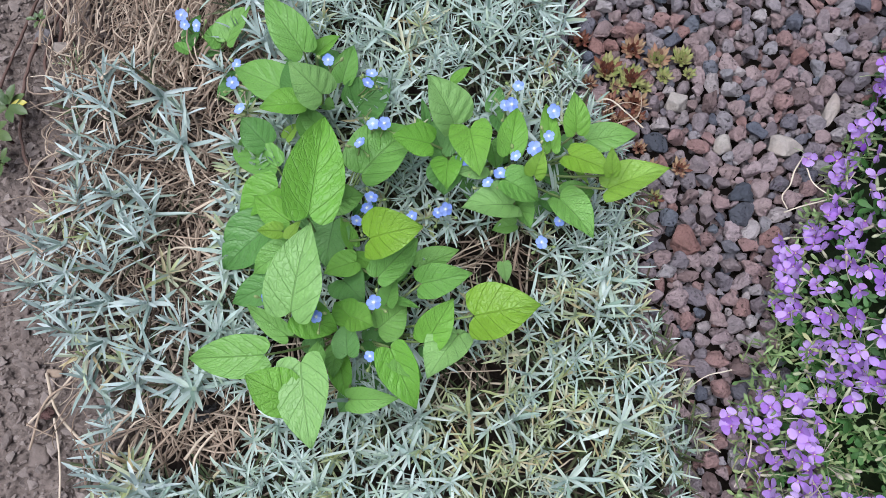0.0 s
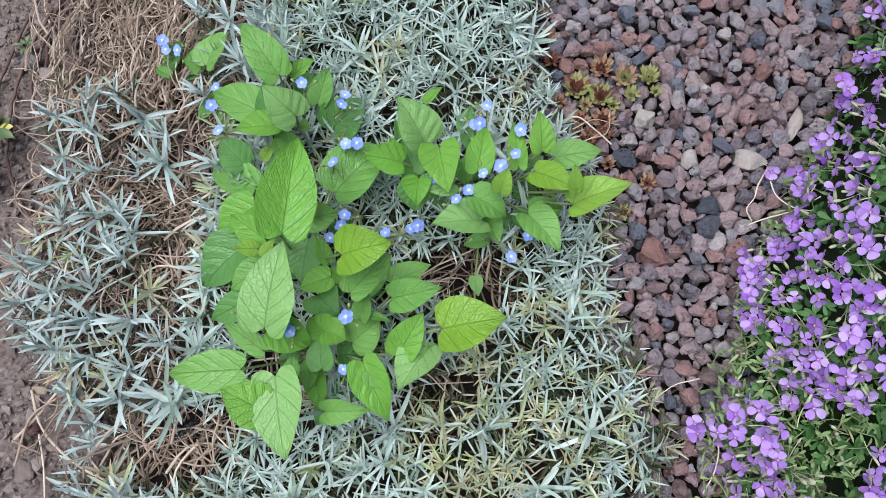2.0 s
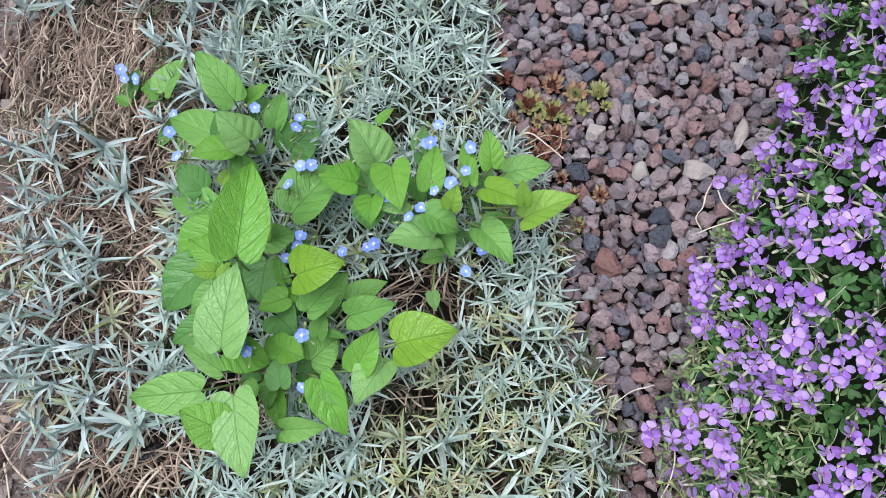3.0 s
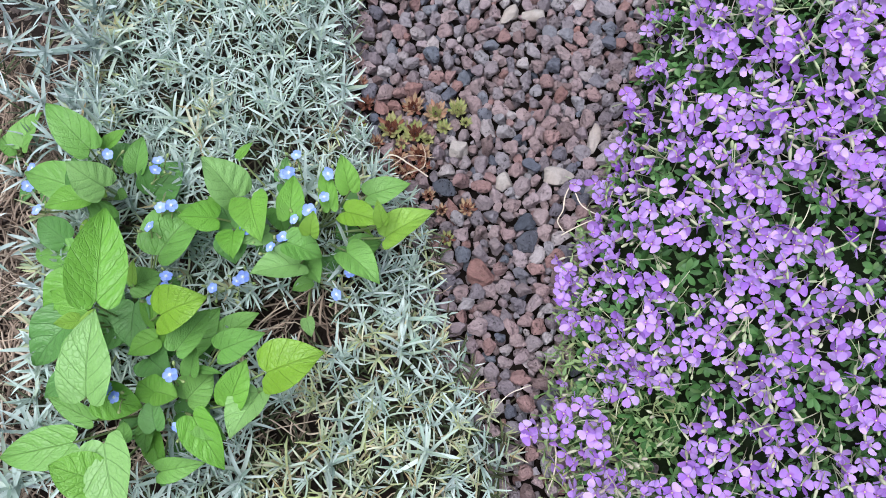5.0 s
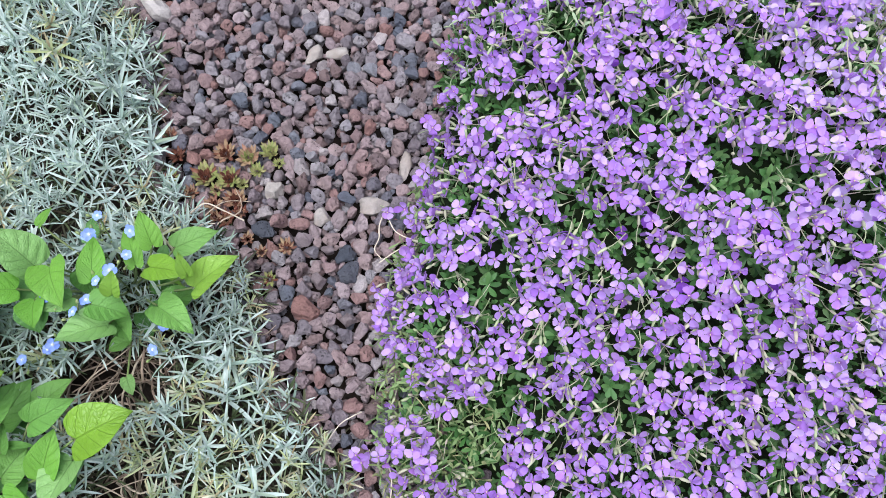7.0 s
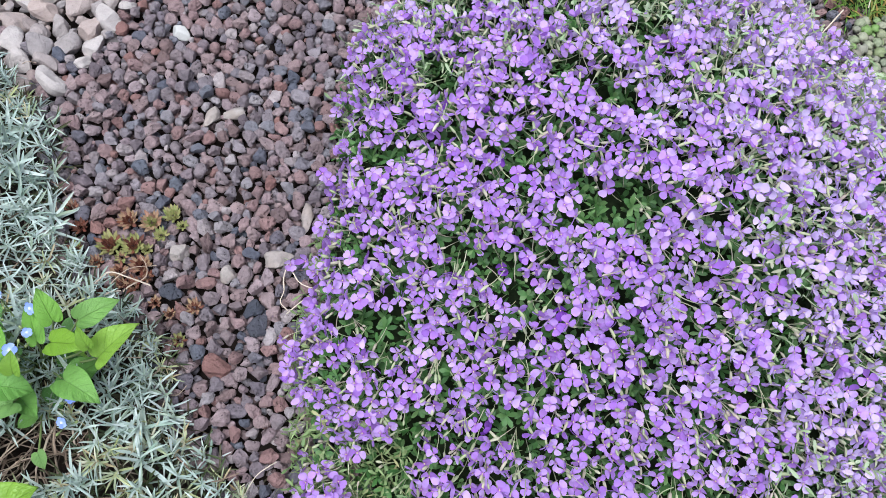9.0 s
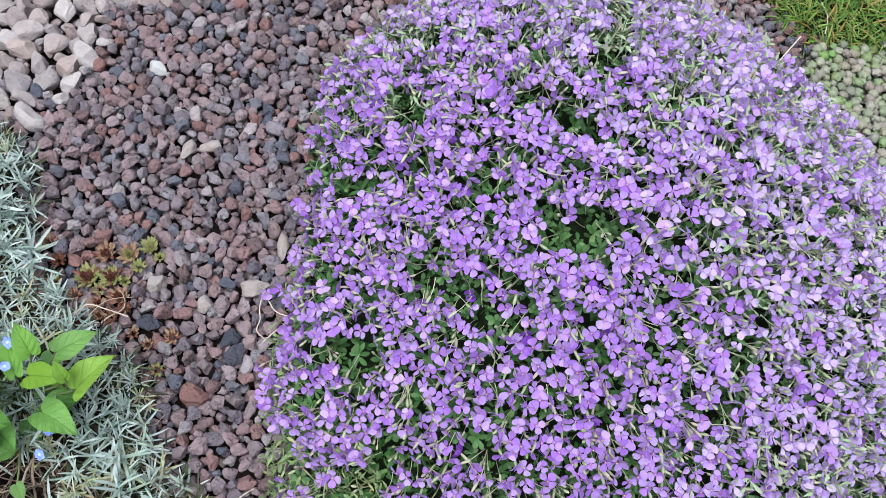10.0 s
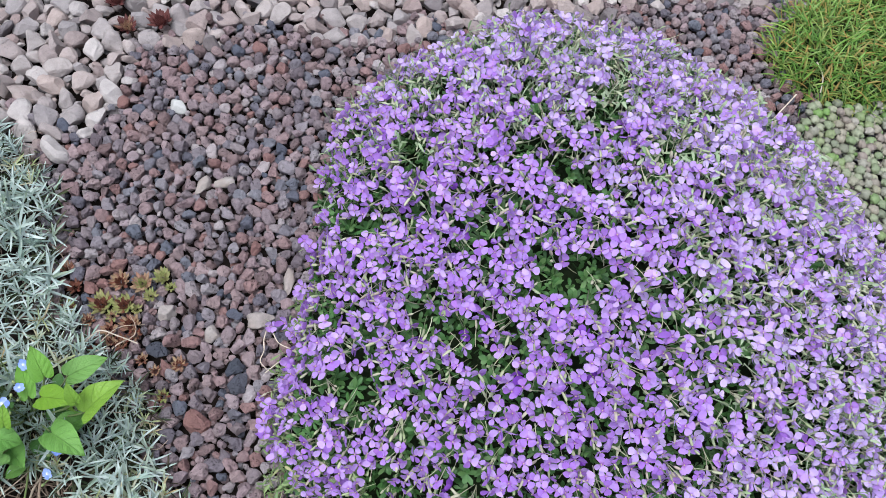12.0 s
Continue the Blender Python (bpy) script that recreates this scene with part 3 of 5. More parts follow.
def gravel_ground(x, y):
    return (mat_inside(x, y) < 0.012) & (mound_height(x, y) < 0.055) & (x > -0.1)


def lava_ground(x, y):
    return gravel_ground(x, y) & (y < pale_line(x) + 0.03 * waves(x, y, 0.06, 5.0) + 0.02 * waves(x, y, 0.02, 8.0)) & (y > -0.24) & (x < 1.12) & ((x < 0.93) | (y > -0.05))


def pale_ground(x, y):
    return gravel_ground(x, y) & (y < 0.58) & (y > pale_line(x) - 0.008 + 0.03 * waves(x, y, 0.06, 5.0) + 0.02 * waves(x, y, 0.02, 8.0))


sizes = np.sort(np.clip(rng.lognormal(math.log(0.0041), 0.27, 34000), 0.0024, 0.0068))[::-1]
spots = scatter(rng, sizes, (0.05, 1.3, -0.42, 0.5), lava_ground, 14, taken, 0.84)
small_sizes = np.sort(rng.uniform(0.0024, 0.0042, 6000))[::-1]
spots += scatter(rng, small_sizes, (0.1, 0.36, -0.32, 0.46), lava_ground, 12, taken + spots, 0.86)
heap, near = Heap(), 0
for x, y, r in spots:
    m = turned(rng, x, y, r * rng.uniform(0.3, 1.15), (r * rng.uniform(1.08, 1.4), r * rng.uniform(1.0, 1.2), r * rng.uniform(0.8, 1.1)), 0.5)
    if near < 290 and 0.19 < x < 0.30 and -0.10 < y < 0.22:
        part("stone", lava_near[rng.integers(18)], lava_bed, m)
        near += 1
    else:
        heap.add(lava_far[rng.integers(40)] if x < 0.345 and -0.17 < y < 0.30 else lava_deep[rng.integers(10)], m)
for x, y, r in scatter(rng, np.full(12000, 0.0043), (0.05, 1.3, -0.42, 0.5), lava_ground, 4, (), 0.72):
    heap.add(lava_deep[rng.integers(10)] if x < 0.33 else small_kinds[rng.integers(6)], turned(rng, x, y, rng.uniform(-0.007, -0.001), (r * 1.2, r, r * 0.9), 0.6))
tagged(part("loose_stones", heap.mesh("loose_stones", [lava_mat], False), lava_bed), kind="stuff")

sizes = np.sort(np.clip(rng.lognormal(math.log(0.0074), 0.28, 8000), 0.0038, 0.0112))[::-1]
spots = scatter(rng, sizes, (-0.1, 1.3, 0.27, 0.85), pale_ground, 10, taken, 0.84)
heap, near = Heap(), 0
for x, y, r in spots:
    m = turned(rng, x, y, r * rng.uniform(0.4, 0.75), (r * rng.uniform(1.15, 1.6), r * 1.1, r * rng.uniform(0.7, 1.0)), 0.45)
    if near < 150 and x < 0.4 and y < 0.55:
        part("stone", pale_near[rng.integers(14)], pale_bed, m)
        near += 1
    else:
        heap.add(pale_far[rng.integers(14)], m)
for x, y, r in scatter(rng, np.full(5000, 0.0060), (-0.1, 1.3, 0.27, 0.85), pale_ground, 3, (), 0.8):
    heap.add(pale_far[rng.integers(14)], turned(rng, x, y, -0.003, (r * 1.2, r, r * 0.8), 0.6))
ob = part("loose_stones", heap.mesh("loose_stones", [pale_mat], False), pale_bed, Matrix())
tagged(ob, kind="stuff")

# ---- dry stems ----
heap = Heap()


def straw(x, y, heading, length, bend, z, r):
    t = np.linspace(0, 1, 8)
    a = radians(heading) + bend * (t - 0.5) * 2 + 0.3 * np.sin(t * rng.uniform(4, 9) + rng.uniform(0, 6))
    step = length / 7
    px, py = x + np.cumsum(np.cos(a)) * step, y + np.cumsum(np.sin(a)) * step
    pz = z + 0.006 * np.sin(t * rng.uniform(3, 7) + rng.uniform(0, 6))
    return tube(np.stack([px, py, np.maximum(pz, 0.001)], 1), r * np.linspace(1.1, 0.6, 8), 4)


for cx, cy, rx, ry in STRAW:
    big = cx < -0.2 and cy > 0
    for _ in range(int((56000 if cy > 0.05 else 60000) * rx * ry)):
        q, a = math.sqrt(rng.random()) * 1.15, rng.uniform(0, 6.3)
        x, y = cx + q * rx * math.cos(a), cy + q * ry * math.sin(a)
        heading = (100 + 20 * rng.normal()) if big else (rng.normal() * 55 + 75)
        ln_ = rng.uniform(0.03, 0.09)
        heap.add(straw(x - ln_ / 2 * math.cos(radians(heading)), y - ln_ / 2 * math.sin(radians(heading)), heading, ln_,
                       rng.normal() * 0.6, rng.uniform(0.002, 0.034), rng.uniform(0.0004, 0.0010) if cy > 0.05 else rng.uniform(0.0004, 0.0010)))
for i in range(1850):
    x, y = rng.uniform(-0.25, 0.22 if i < 650 else -0.09), rng.uniform(-0.3 if i < 1200 else -0.12, 0.3 if i < 650 else 0.15)
    if inside(MAT_EDGE, x, y):
        heap.add(straw(x, y, rng.uniform(0, 360), rng.uniform(0.02, 0.06), rng.normal() * 0.7, rng.uniform(0.006, 0.028), rng.uniform(0.0003, 0.0007 if i < 1200 else 0.0010)))
tagged(new("dry_stems", heap.mesh("dry_stems", [straw_mat])), "tangle of dry tan plant stems lying on the soil", "dry stems", kind="stuff")


# ---- silver-leaved pinks ----
def blade(length, width, lift, az, start, droop, mi=0, n=5, bend=0.0):
    """A narrow channelled leaf with a blunt tip."""
    t = np.linspace(0, 1, n + 1)
    a = lift - droop * t
    y = np.concatenate([[0], np.cumsum(np.cos(a[:-1]))]) * length / n
    z = np.concatenate([[0], np.cumsum(np.sin(a[:-1]))]) * length / n
    w = width / 2 * np.interp(t, [0, 0.2, 0.6, 0.85, 1], [0.8, 1.0, 0.95, 0.7, 0.14])
    x = bend * length * t ** 2
    rows = np.stack([np.stack([x - w, y, z + w * 0.45], 1), np.stack([x, y, z], 1), np.stack([x + w, y, z + w * 0.45], 1)], 1)
    c, s = math.cos(az), math.sin(az)
    x_, y_ = rows[..., 0].copy(), rows[..., 1].copy()
    rows[..., 0], rows[..., 1] = c * x_ - s * y_, s * x_ + c * y_
    return strip(rows + np.array(start), mi)


def tuft_piece(count, length, width, spread):
    """Leaves in pairs on a short shoot: the lower ones long and spreading, the top ones short and upright."""
    h = Heap()
    for i in range(count):
        k = i / (count - 1)
        az = (i // 2) * 1.35 + (i % 2) * math.pi + rng.normal() * 0.3
        lift = radians(12 + spread * k ** 1.4 + rng.normal() * 10)
        size = length * (1.05 - 0.5 * k) * rng.uniform(0.72, 1.12)
        h.add(blade(size, width * rng.uniform(0.8, 1.15) * (1 - 0.25 * k), lift, az, (0, 0, 0.014 * k), rng.normal() * 0.35 + 0.15, bend=rng.normal() * 0.09))
    return h.piece()


silver_kinds = [tuft_piece(int(rng.integers(12, 17)), 0.0195, 0.0018, 64) for _ in range(16)]
long_kinds = [tuft_piece(int(rng.integers(13, 18)), 0.030, 0.0028, 62) for _ in range(14)]
under_kinds = [tuft_piece(10, 0.026, 0.0018, 40) for _ in range(8)]
cushion = tagged(new("silver_pink_cushion"), "spiky mat of silver-green narrow-leaved garden pinks on dry stems", "plant")
cushion.matrix_basis = pose(0.05, -0.02, 0)
tuft_meshes = {}
for key, group in (("silver", silver_kinds), ("long", long_kinds)):
    for mat in (glaucous_mat, lime_mat, blue_tuft_mat):
        tuft_meshes[key, mat.name] = [single("leaf_tuft", p, [mat]) for p in group]


def yellow(x, y):
    return float(np.clip((x - 0.04) / 0.07, 0, 1) * np.clip((-0.02 - y) / 0.05, 0, 1) * 0.50 + 0.12 + 0.12 * waves(x, y, 0.12, 4.0))


def mat_spots(close, wide):
    """Tufts: close together in the mat, wide apart over the dry stems at its open side."""
    a = scatter(rng, np.full(6000, close), (-0.3, 0.26, -0.36, 0.34),
                lambda x, y: (mat_inside(x, y) > 0) & (x > -0.10 + 0.03 * waves(x, y, 0.1, 6.0)) & (bare(x, y) < 0.3), 6, pack=0.86)
    c = scatter(rng, np.full(1500, wide), (-0.3, 0.1, -0.36, 0.34), lambda x, y: (mat_inside(x, y) > 0) & (bare(x, y) < 0.5) & (y < -0.06), 6, a, pack=0.9)
    d = scatter(rng, np.full(900, wide * 1.35), (-0.3, 0.1, -0.08, 0.34), lambda x, y: (mat_inside(x, y) > 0) & (bare(x, y) < 0.5) & (y > -0.06), 6, a + c, pack=0.9)
    return a + c + d


spots = mat_spots(0.0053, 0.0098)
heaps, near = (Heap(), Heap(), Heap()), 0
for x, y, r in spots:
    key = "long" if x < -0.08 or rng.random() < 0.08 else "silver"
    lime = rng.random() < yellow(x, y)
    z = float(mat_height(np.array(x), np.array(y))) + rng.normal() * 0.004
    s = rng.uniform(0.8, 1.15) * (0.88 if lime else 1.0)
    m = turned(rng, x, y, z, (s, s, s), 0.38)
    if near < 295 and (x < -0.09 or (0.1 < x and -0.15 < y < 0.0)) and y > -0.26:
        group = tuft_meshes[key, (lime_mat if lime else blue_tuft_mat if x < -0.09 else glaucous_mat).name]
        part("leaf_tuft", group[rng.integers(len(group))], cushion, m)
        near += 1
    else:
        group = silver_kinds if key == "silver" else long_kinds
        heaps[1 if lime else 2 if x < -0.09 else 0].add(group[rng.integers(len(group))], m)
for h, mat, nm in ((heaps[0], glaucous_mat, "silver_leaves"), (heaps[1], lime_mat, "yellowing_leaves"), (heaps[2], blue_tuft_mat, "blue_green_leaves")):
    tagged(part(nm, h.mesh(nm, [mat]), cushion, Matrix()), kind="stuff")
# bottom layer of tufts, coloured dark to paint shade into the gaps
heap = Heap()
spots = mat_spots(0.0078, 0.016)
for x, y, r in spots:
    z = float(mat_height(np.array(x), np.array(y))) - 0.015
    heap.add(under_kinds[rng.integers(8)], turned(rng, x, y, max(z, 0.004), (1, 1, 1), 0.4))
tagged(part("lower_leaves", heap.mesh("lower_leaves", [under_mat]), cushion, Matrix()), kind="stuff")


# ---- broad-leaved plants with blue flowers ----
def leaf_piece(length, width, fold, curl, seed):
    """A heart-shaped pointed leaf from its base along y, folded along the midrib and quilted between the veins."""
    n, k = 19, 13
    t, u = np.linspace(0, 1, n)[:, None], np.linspace(-1, 1, k)[None, :]
    half = np.where(t < 0.32, np.sqrt(np.clip(1 - ((0.32 - t) / 0.52) ** 2, 0, 1)), np.clip(1 - (np.clip(t - 0.32, 0, 1) / 0.68) ** 1.65, 0, 1) ** 0.95)
    half = half * width * 0.525
    half[-1] = 0.0004
    x = half * u
    y = length * t - 0.10 * length * (1 - t) ** 2.4 * np.sin(np.pi * np.clip(np.abs(u) / 1.3, 0, 1) ** 0.85) + 0.0 * u
    z = fold * np.abs(x) - curl * length * (t - 0.45) ** 2 + 0.0 * u
    z = z + 0.05 * width * np.sin(5 * 2 * np.pi * (t - 0.36 * np.abs(u) ** 0.75)) * np.sin(np.pi * np.clip(np.abs(u), 0, 1)) ** 1.0 * 0.5
    z = z + 0.05 * width * np.sin(3.1 * t + seed) * u * np.abs(u) + 0.03 * width * np.sin(9 * t + 2 * seed) * np.abs(u) ** 3
    return strip(np.stack(np.broadcast_arrays(x, y, z), -1))


PLANT = dict(category="plant", group="blue-flowered plants")


def broad_plant(label, x, y):
    ob = tagged(new("blue_eyed_mary"), label, **PLANT)
    ob.matrix_basis = pose(x, y, 0.02)
    return ob


def leaf(plant, x, y, z, heading, pitch, length, width, mat, roll=0):
    length, width = length / 1000, width / 1000
    i = len(plant.children)
    me = single("leaf", leaf_piece(0.96 * length, 1.06 * width, 0.36 + 0.16 * math.sin(3.3 * i), 0.26 + 0.14 * math.sin(2.1 * i + 1), 1.7 * i), [mat])
    m = pose(x, y, z, 0, 0, heading - 90) @ pose(0, 0, 0, pitch, roll, 0) @ pose(0, 0.08 * length, 0)
    part("leaf", me, plant, m)
    base, foot = Vector((x, y, z)), plant.matrix_basis.translation
    mid = base.lerp(foot, 0.45) + Vector((0, 0, -0.016))
    start = base - (m.to_3x3() @ Vector((0, -0.002, 0.001)))
    part("leaf_stalk", single("leaf_stalk", tube(bezier(start, mid, foot), np.linspace(0.0007, 0.0011, 7), 6), [stalk_mat]), plant, Matrix())


def petal_piece(length, width, n=5, k=4, cup=0.15, notch=0.08, dish=0.0):
    """A petal with a narrow claw and a round blade."""
    t = np.interp(np.linspace(0, 1, n), [0, 0.3, 0.6, 0.8, 1], [0, 0.42, 0.74, 0.92, 1.0])[:, None]
    u = np.linspace(-1, 1, k)[None, :]
    half = width / 2 * np.interp(t, [0, 0.2, 0.42, 0.58, 0.72, 0.84, 0.92, 0.97, 1.0], [0.13, 0.26, 0.72, 0.95, 1.0, 0.9, 0.7, 0.46, 0.14])
    y = length * t - notch * length * t ** 4 * (1 - np.abs(u))
    z = cup * length * t ** 2 - dish * length * t + 0.12 * width * (u * u - 0.4) * t
    return strip(np.stack(np.broadcast_arrays(half * u, y, z), -1))


def spun(piece, angle):
    a = np.array(pose(0, 0, 0, 0, 0, angle))
    v, f, uv, idx = piece
    return v @ a[:3, :3].T, f, uv, idx


blue_kinds = []
for i in range(3):
    h = Heap()
    for j in range(5):
        h.add(spun(petal_piece(0.0052, 0.0048, 7, 5, 0.02 + 0.1 * i, 0.02), 72 * j + 4 * i))
    blue_kinds.append(h.mesh("corolla", [blue_mat]))
v, f = BALLS[2]
eye_mesh = single("eye", (v * (0.0010, 0.0010, 0.0006), f, v[:, :2], np.zeros(len(f), int)), [white_eye_mat])


def blue_flower(plant, x, y, z):
    i = len(plant.children)
    lean = Vector((0.6 * math.sin(2.7 * i), -0.1 + 0.55 * math.cos(1.9 * i), 1))
    m = facing((x, y, z), lean, 1.3 * i, 0.82 + 0.12 * math.sin(1.1 * i))
    flower = part("flower", blue_kinds[i % 3], plant, m)
    eye = part("eye", eye_mesh, flower, None, "white eye")
    eye.matrix_basis = pose(0, 0, 0.0004)
    foot = plant.matrix_basis.translation
    end = Vector((x, y, z)).lerp(foot, 0.6)
    end.z = 0.03
    mid = Vector((x, y, z - 0.02)).lerp(foot, 0.1)
    part("flower_stalk", single("flower_stalk", tube(bezier((x, y, z - 0.0006), mid, end), 0.0006, 5), [stalk_mat]), plant, Matrix())
    bud = Heap()
    for j in range(2 + i % 3):
        a = 2.1 * j + i
        p = (x + 0.008 * math.cos(a), y + 0.008 * math.sin(a), z - 0.004 - 0.002 * j)
        bud.add((v * (0.0011, 0.0011, 0.0019), f, v[:, :2], np.zeros(len(f), int)), facing(p, (math.cos(a), math.sin(a), 1), a))
        bud.add(tube(bezier(p, (x, y, z - 0.010), (x, y, z - 0.014), 5), 0.0004, 4))
    part("bud_spray", bud.mesh("bud_spray", [stalk_mat]), plant, Matrix())


small = broad_plant("small green broad-leaved plant with blue flowers among dry stems", -0.160, 0.073)
upper = broad_plant("broad-leaved plant with large upright pale green leaves", -0.068, 0.044)
middle = broad_plant("broad-leaved plant with the largest quilted heart-shaped leaves", -0.039, -0.056)
lower = broad_plant("broad-leaved plant with spreading heart-shaped leaves and few blue flowers", 0.001, -0.117)
side = broad_plant("broad-leaved plant with yellow-green leaves and many blue flowers", 0.085, 0.023)
leaf(small, -0.135, 0.062, 0.050, 68, 9, 32, 24, leaf_green, -12)
leaf(small, -0.140, 0.067, 0.045, -168, 25, 12, 18, leaf_green, -7)
leaf(small, -0.171, 0.065, 0.030, 82, 13, 23, 12, leaf_dim, 8)
leaf(small, -0.165, 0.057, 0.035, 164, 0, 15, 8, leaf_green, 2)
leaf(small, -0.171, 0.062, 0.030, 62, 0, 13, 12, leaf_dim, -11)
leaf(small, -0.146, 0.070, 0.025, -157, -13, 22, 11, leaf_dim, -2)
leaf(upper, -0.061, 0.049, 0.085, 139, 20, 44, 23, leaf_green, -1)
leaf(upper, -0.059, 0.055, 0.075, 53, 0, 21, 11, leaf_bright, -10)
leaf(upper, -0.040, 0.044, 0.060, 87, 10, 28, 16, leaf_green, 7)
leaf(upper, -0.032, 0.012, 0.110, 146, 43, 29, 23, leaf_pale, -11)
leaf(upper, -0.059, 0.020, 0.085, 165, -6, 50, 24, leaf_green, -3)
leaf(upper, -0.045, 0.008, 0.105, -159, 11, 27, 17, leaf_bright, 0)
leaf(upper, -0.051, 0.012, 0.090, 120, 20, 30, 19, leaf_dim, -2)
leaf(upper, -0.039, 0.009, 0.100, 130, 40, 23, 9, leaf_young, 2)
leaf(upper, -0.051, 0.058, 0.050, 145, 16, 18, 17, leaf_dim, 7)
leaf(upper, -0.030, 0.030, 0.050, 54, 12, 34, 29, leaf_dim, 13)
leaf(upper, -0.045, 0.024, 0.070, -11, -0, 8, 9, leaf_green, -6)
leaf(upper, -0.127, 0.050, 0.030, -111, 0, 24, 12, leaf_dim, 4)
leaf(upper, -0.112, 0.044, 0.030, -97, 0, 21, 17, leaf_dim, 5)
leaf(upper, -0.078, 0.050, 0.050, 172, 0, 13, 17, leaf_dim, -6)
leaf(middle, -0.035, -0.000, 0.085, 149, 29, 21, 13, leaf_green, -14)
leaf(middle, -0.017, -0.070, 0.125, 97, -2, 64, 32, leaf_bright, 13)
leaf(middle, -0.077, -0.010, 0.060, 145, 18, 25, 21, leaf_dim, -6)
leaf(middle, -0.066, -0.023, 0.060, 163, -16, 46, 23, leaf_green, -5)
leaf(middle, -0.067, -0.003, 0.060, 63, 21, 14, 8, leaf_young, 11)
leaf(middle, -0.041, -0.005, 0.075, 123, -10, 29, 17, leaf_green, 2)
leaf(middle, -0.009, -0.022, 0.075, 58, -1, 48, 35, leaf_green, -1)
leaf(middle, -0.056, -0.039, 0.075, -141, -17, 33, 25, leaf_bright, 8)
leaf(middle, -0.037, -0.065, 0.090, 157, 0, 30, 17, leaf_bright, -13)
leaf(middle, -0.055, -0.062, 0.070, -131, -14, 46, 33, leaf_dim, 6)
leaf(middle, -0.039, -0.072, 0.095, -165, 19, 15, 10, leaf_young, -4)
leaf(middle, -0.034, -0.078, 0.100, 58, 21, 14, 8, leaf_young, -11)
leaf(middle, -0.027, -0.066, 0.060, -153, 0, 23, 30, leaf_dim, 4)
leaf(middle, -0.016, -0.052, 0.075, -90, -9, 31, 25, leaf_dim, 12)
leaf(middle, -0.014, -0.126, 0.122, 87, 16, 53, 30, leaf_pale, -8)
leaf(middle, -0.037, -0.078, 0.080, -137, -10, 29, 18, leaf_green, 4)
leaf(middle, -0.040, -0.099, 0.075, -144, -23, 38, 19, leaf_dim, -6)
leaf(middle, 0.007, -0.077, 0.080, -148, 0, 22, 16, leaf_bright, 7)
leaf(middle, -0.024, -0.043, 0.070, 32, -12, 24, 19, leaf_green, 6)
leaf(middle, -0.019, -0.042, 0.075, 92, 18, 16, 7, leaf_young, -8)
leaf(middle, 0.002, -0.069, 0.075, 129, 14, 21, 9, leaf_bright, 9)
leaf(middle, 0.014, -0.070, 0.112, 22, 20, 35, 27, leaf_olive, 4)
leaf(middle, 0.003, -0.074, 0.075, -10, -18, 17, 9, leaf_bright, 5)
leaf(middle, 0.023, -0.089, 0.094, 60, -5, 34, 18, leaf_green, 5)
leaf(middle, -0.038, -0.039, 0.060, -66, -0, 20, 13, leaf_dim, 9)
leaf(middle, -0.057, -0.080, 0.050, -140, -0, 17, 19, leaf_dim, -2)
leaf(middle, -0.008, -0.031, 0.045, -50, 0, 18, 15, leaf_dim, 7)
leaf(lower, 0.019, -0.081, 0.060, 59, 5, 34, 21, leaf_green, 11)
leaf(lower, 0.040, -0.071, 0.060, 34, 8, 30, 16, leaf_green, -11)
leaf(lower, 0.047, -0.085, 0.086, 24, 19, 34, 19, leaf_green, 10)
leaf(lower, -0.003, -0.088, 0.070, -34, 13, 22, 23, leaf_dim, -3)
leaf(lower, 0.031, -0.101, 0.080, 83, 17, 18, 12, leaf_green, -1)
leaf(lower, 0.033, -0.096, 0.080, -4, 0, 18, 5, leaf_green, -10)
leaf(lower, 0.014, -0.114, 0.085, 149, 0, 15, 17, leaf_bright, 6)
leaf(lower, 0.012, -0.112, 0.085, -11, 0, 15, 17, leaf_bright, -6)
leaf(lower, 0.027, -0.116, 0.070, 53, 0, 24, 23, leaf_green, 10)
leaf(lower, 0.009, -0.087, 0.060, 131, 0, 17, 15, leaf_dim, -6)
leaf(lower, 0.061, -0.120, 0.091, 70, 25, 32, 19, leaf_bright, 2)
leaf(lower, 0.083, -0.100, 0.108, 19, 15, 40, 30, leaf_olive, -3)
leaf(lower, -0.017, -0.120, 0.104, -8, -26, 28, 21, leaf_bright, 3)
leaf(lower, -0.017, -0.134, 0.095, 155, 11, 31, 12, leaf_green, -8)
leaf(lower, -0.029, -0.146, 0.088, -164, -6, 50, 24, leaf_green, -9)
leaf(lower, -0.002, -0.168, 0.105, 168, 18, 30, 25, leaf_bright, 7)
leaf(lower, -0.006, -0.143, 0.107, -67, 3, 50, 30, leaf_pale, 7)
leaf(lower, 0.001, -0.145, 0.090, 102, 0, 13, 10, leaf_green, 2)
leaf(lower, 0.007, -0.131, 0.075, -85, 0, 18, 13, leaf_green, 12)
leaf(lower, 0.017, -0.137, 0.085, 106, 5, 21, 16, leaf_dim, -8)
leaf(lower, 0.009, -0.137, 0.070, -65, 0, 24, 14, leaf_bright, 10)
leaf(lower, 0.018, -0.123, 0.060, 11, 0, 21, 16, leaf_dim, -9)
leaf(lower, 0.019, -0.135, 0.045, -37, 0, 26, 25, leaf_dim, 13)
leaf(lower, 0.041, -0.125, 0.099, -54, -11, 39, 21, leaf_bright, 3)
leaf(lower, 0.041, -0.127, 0.096, -28, 0, 25, 14, leaf_green, 3)
leaf(lower, 0.079, -0.107, 0.088, -106, 20, 34, 25, leaf_pale, 13)
leaf(lower, 0.077, -0.112, 0.085, 34, 0, 9, 9, leaf_pale, 8)
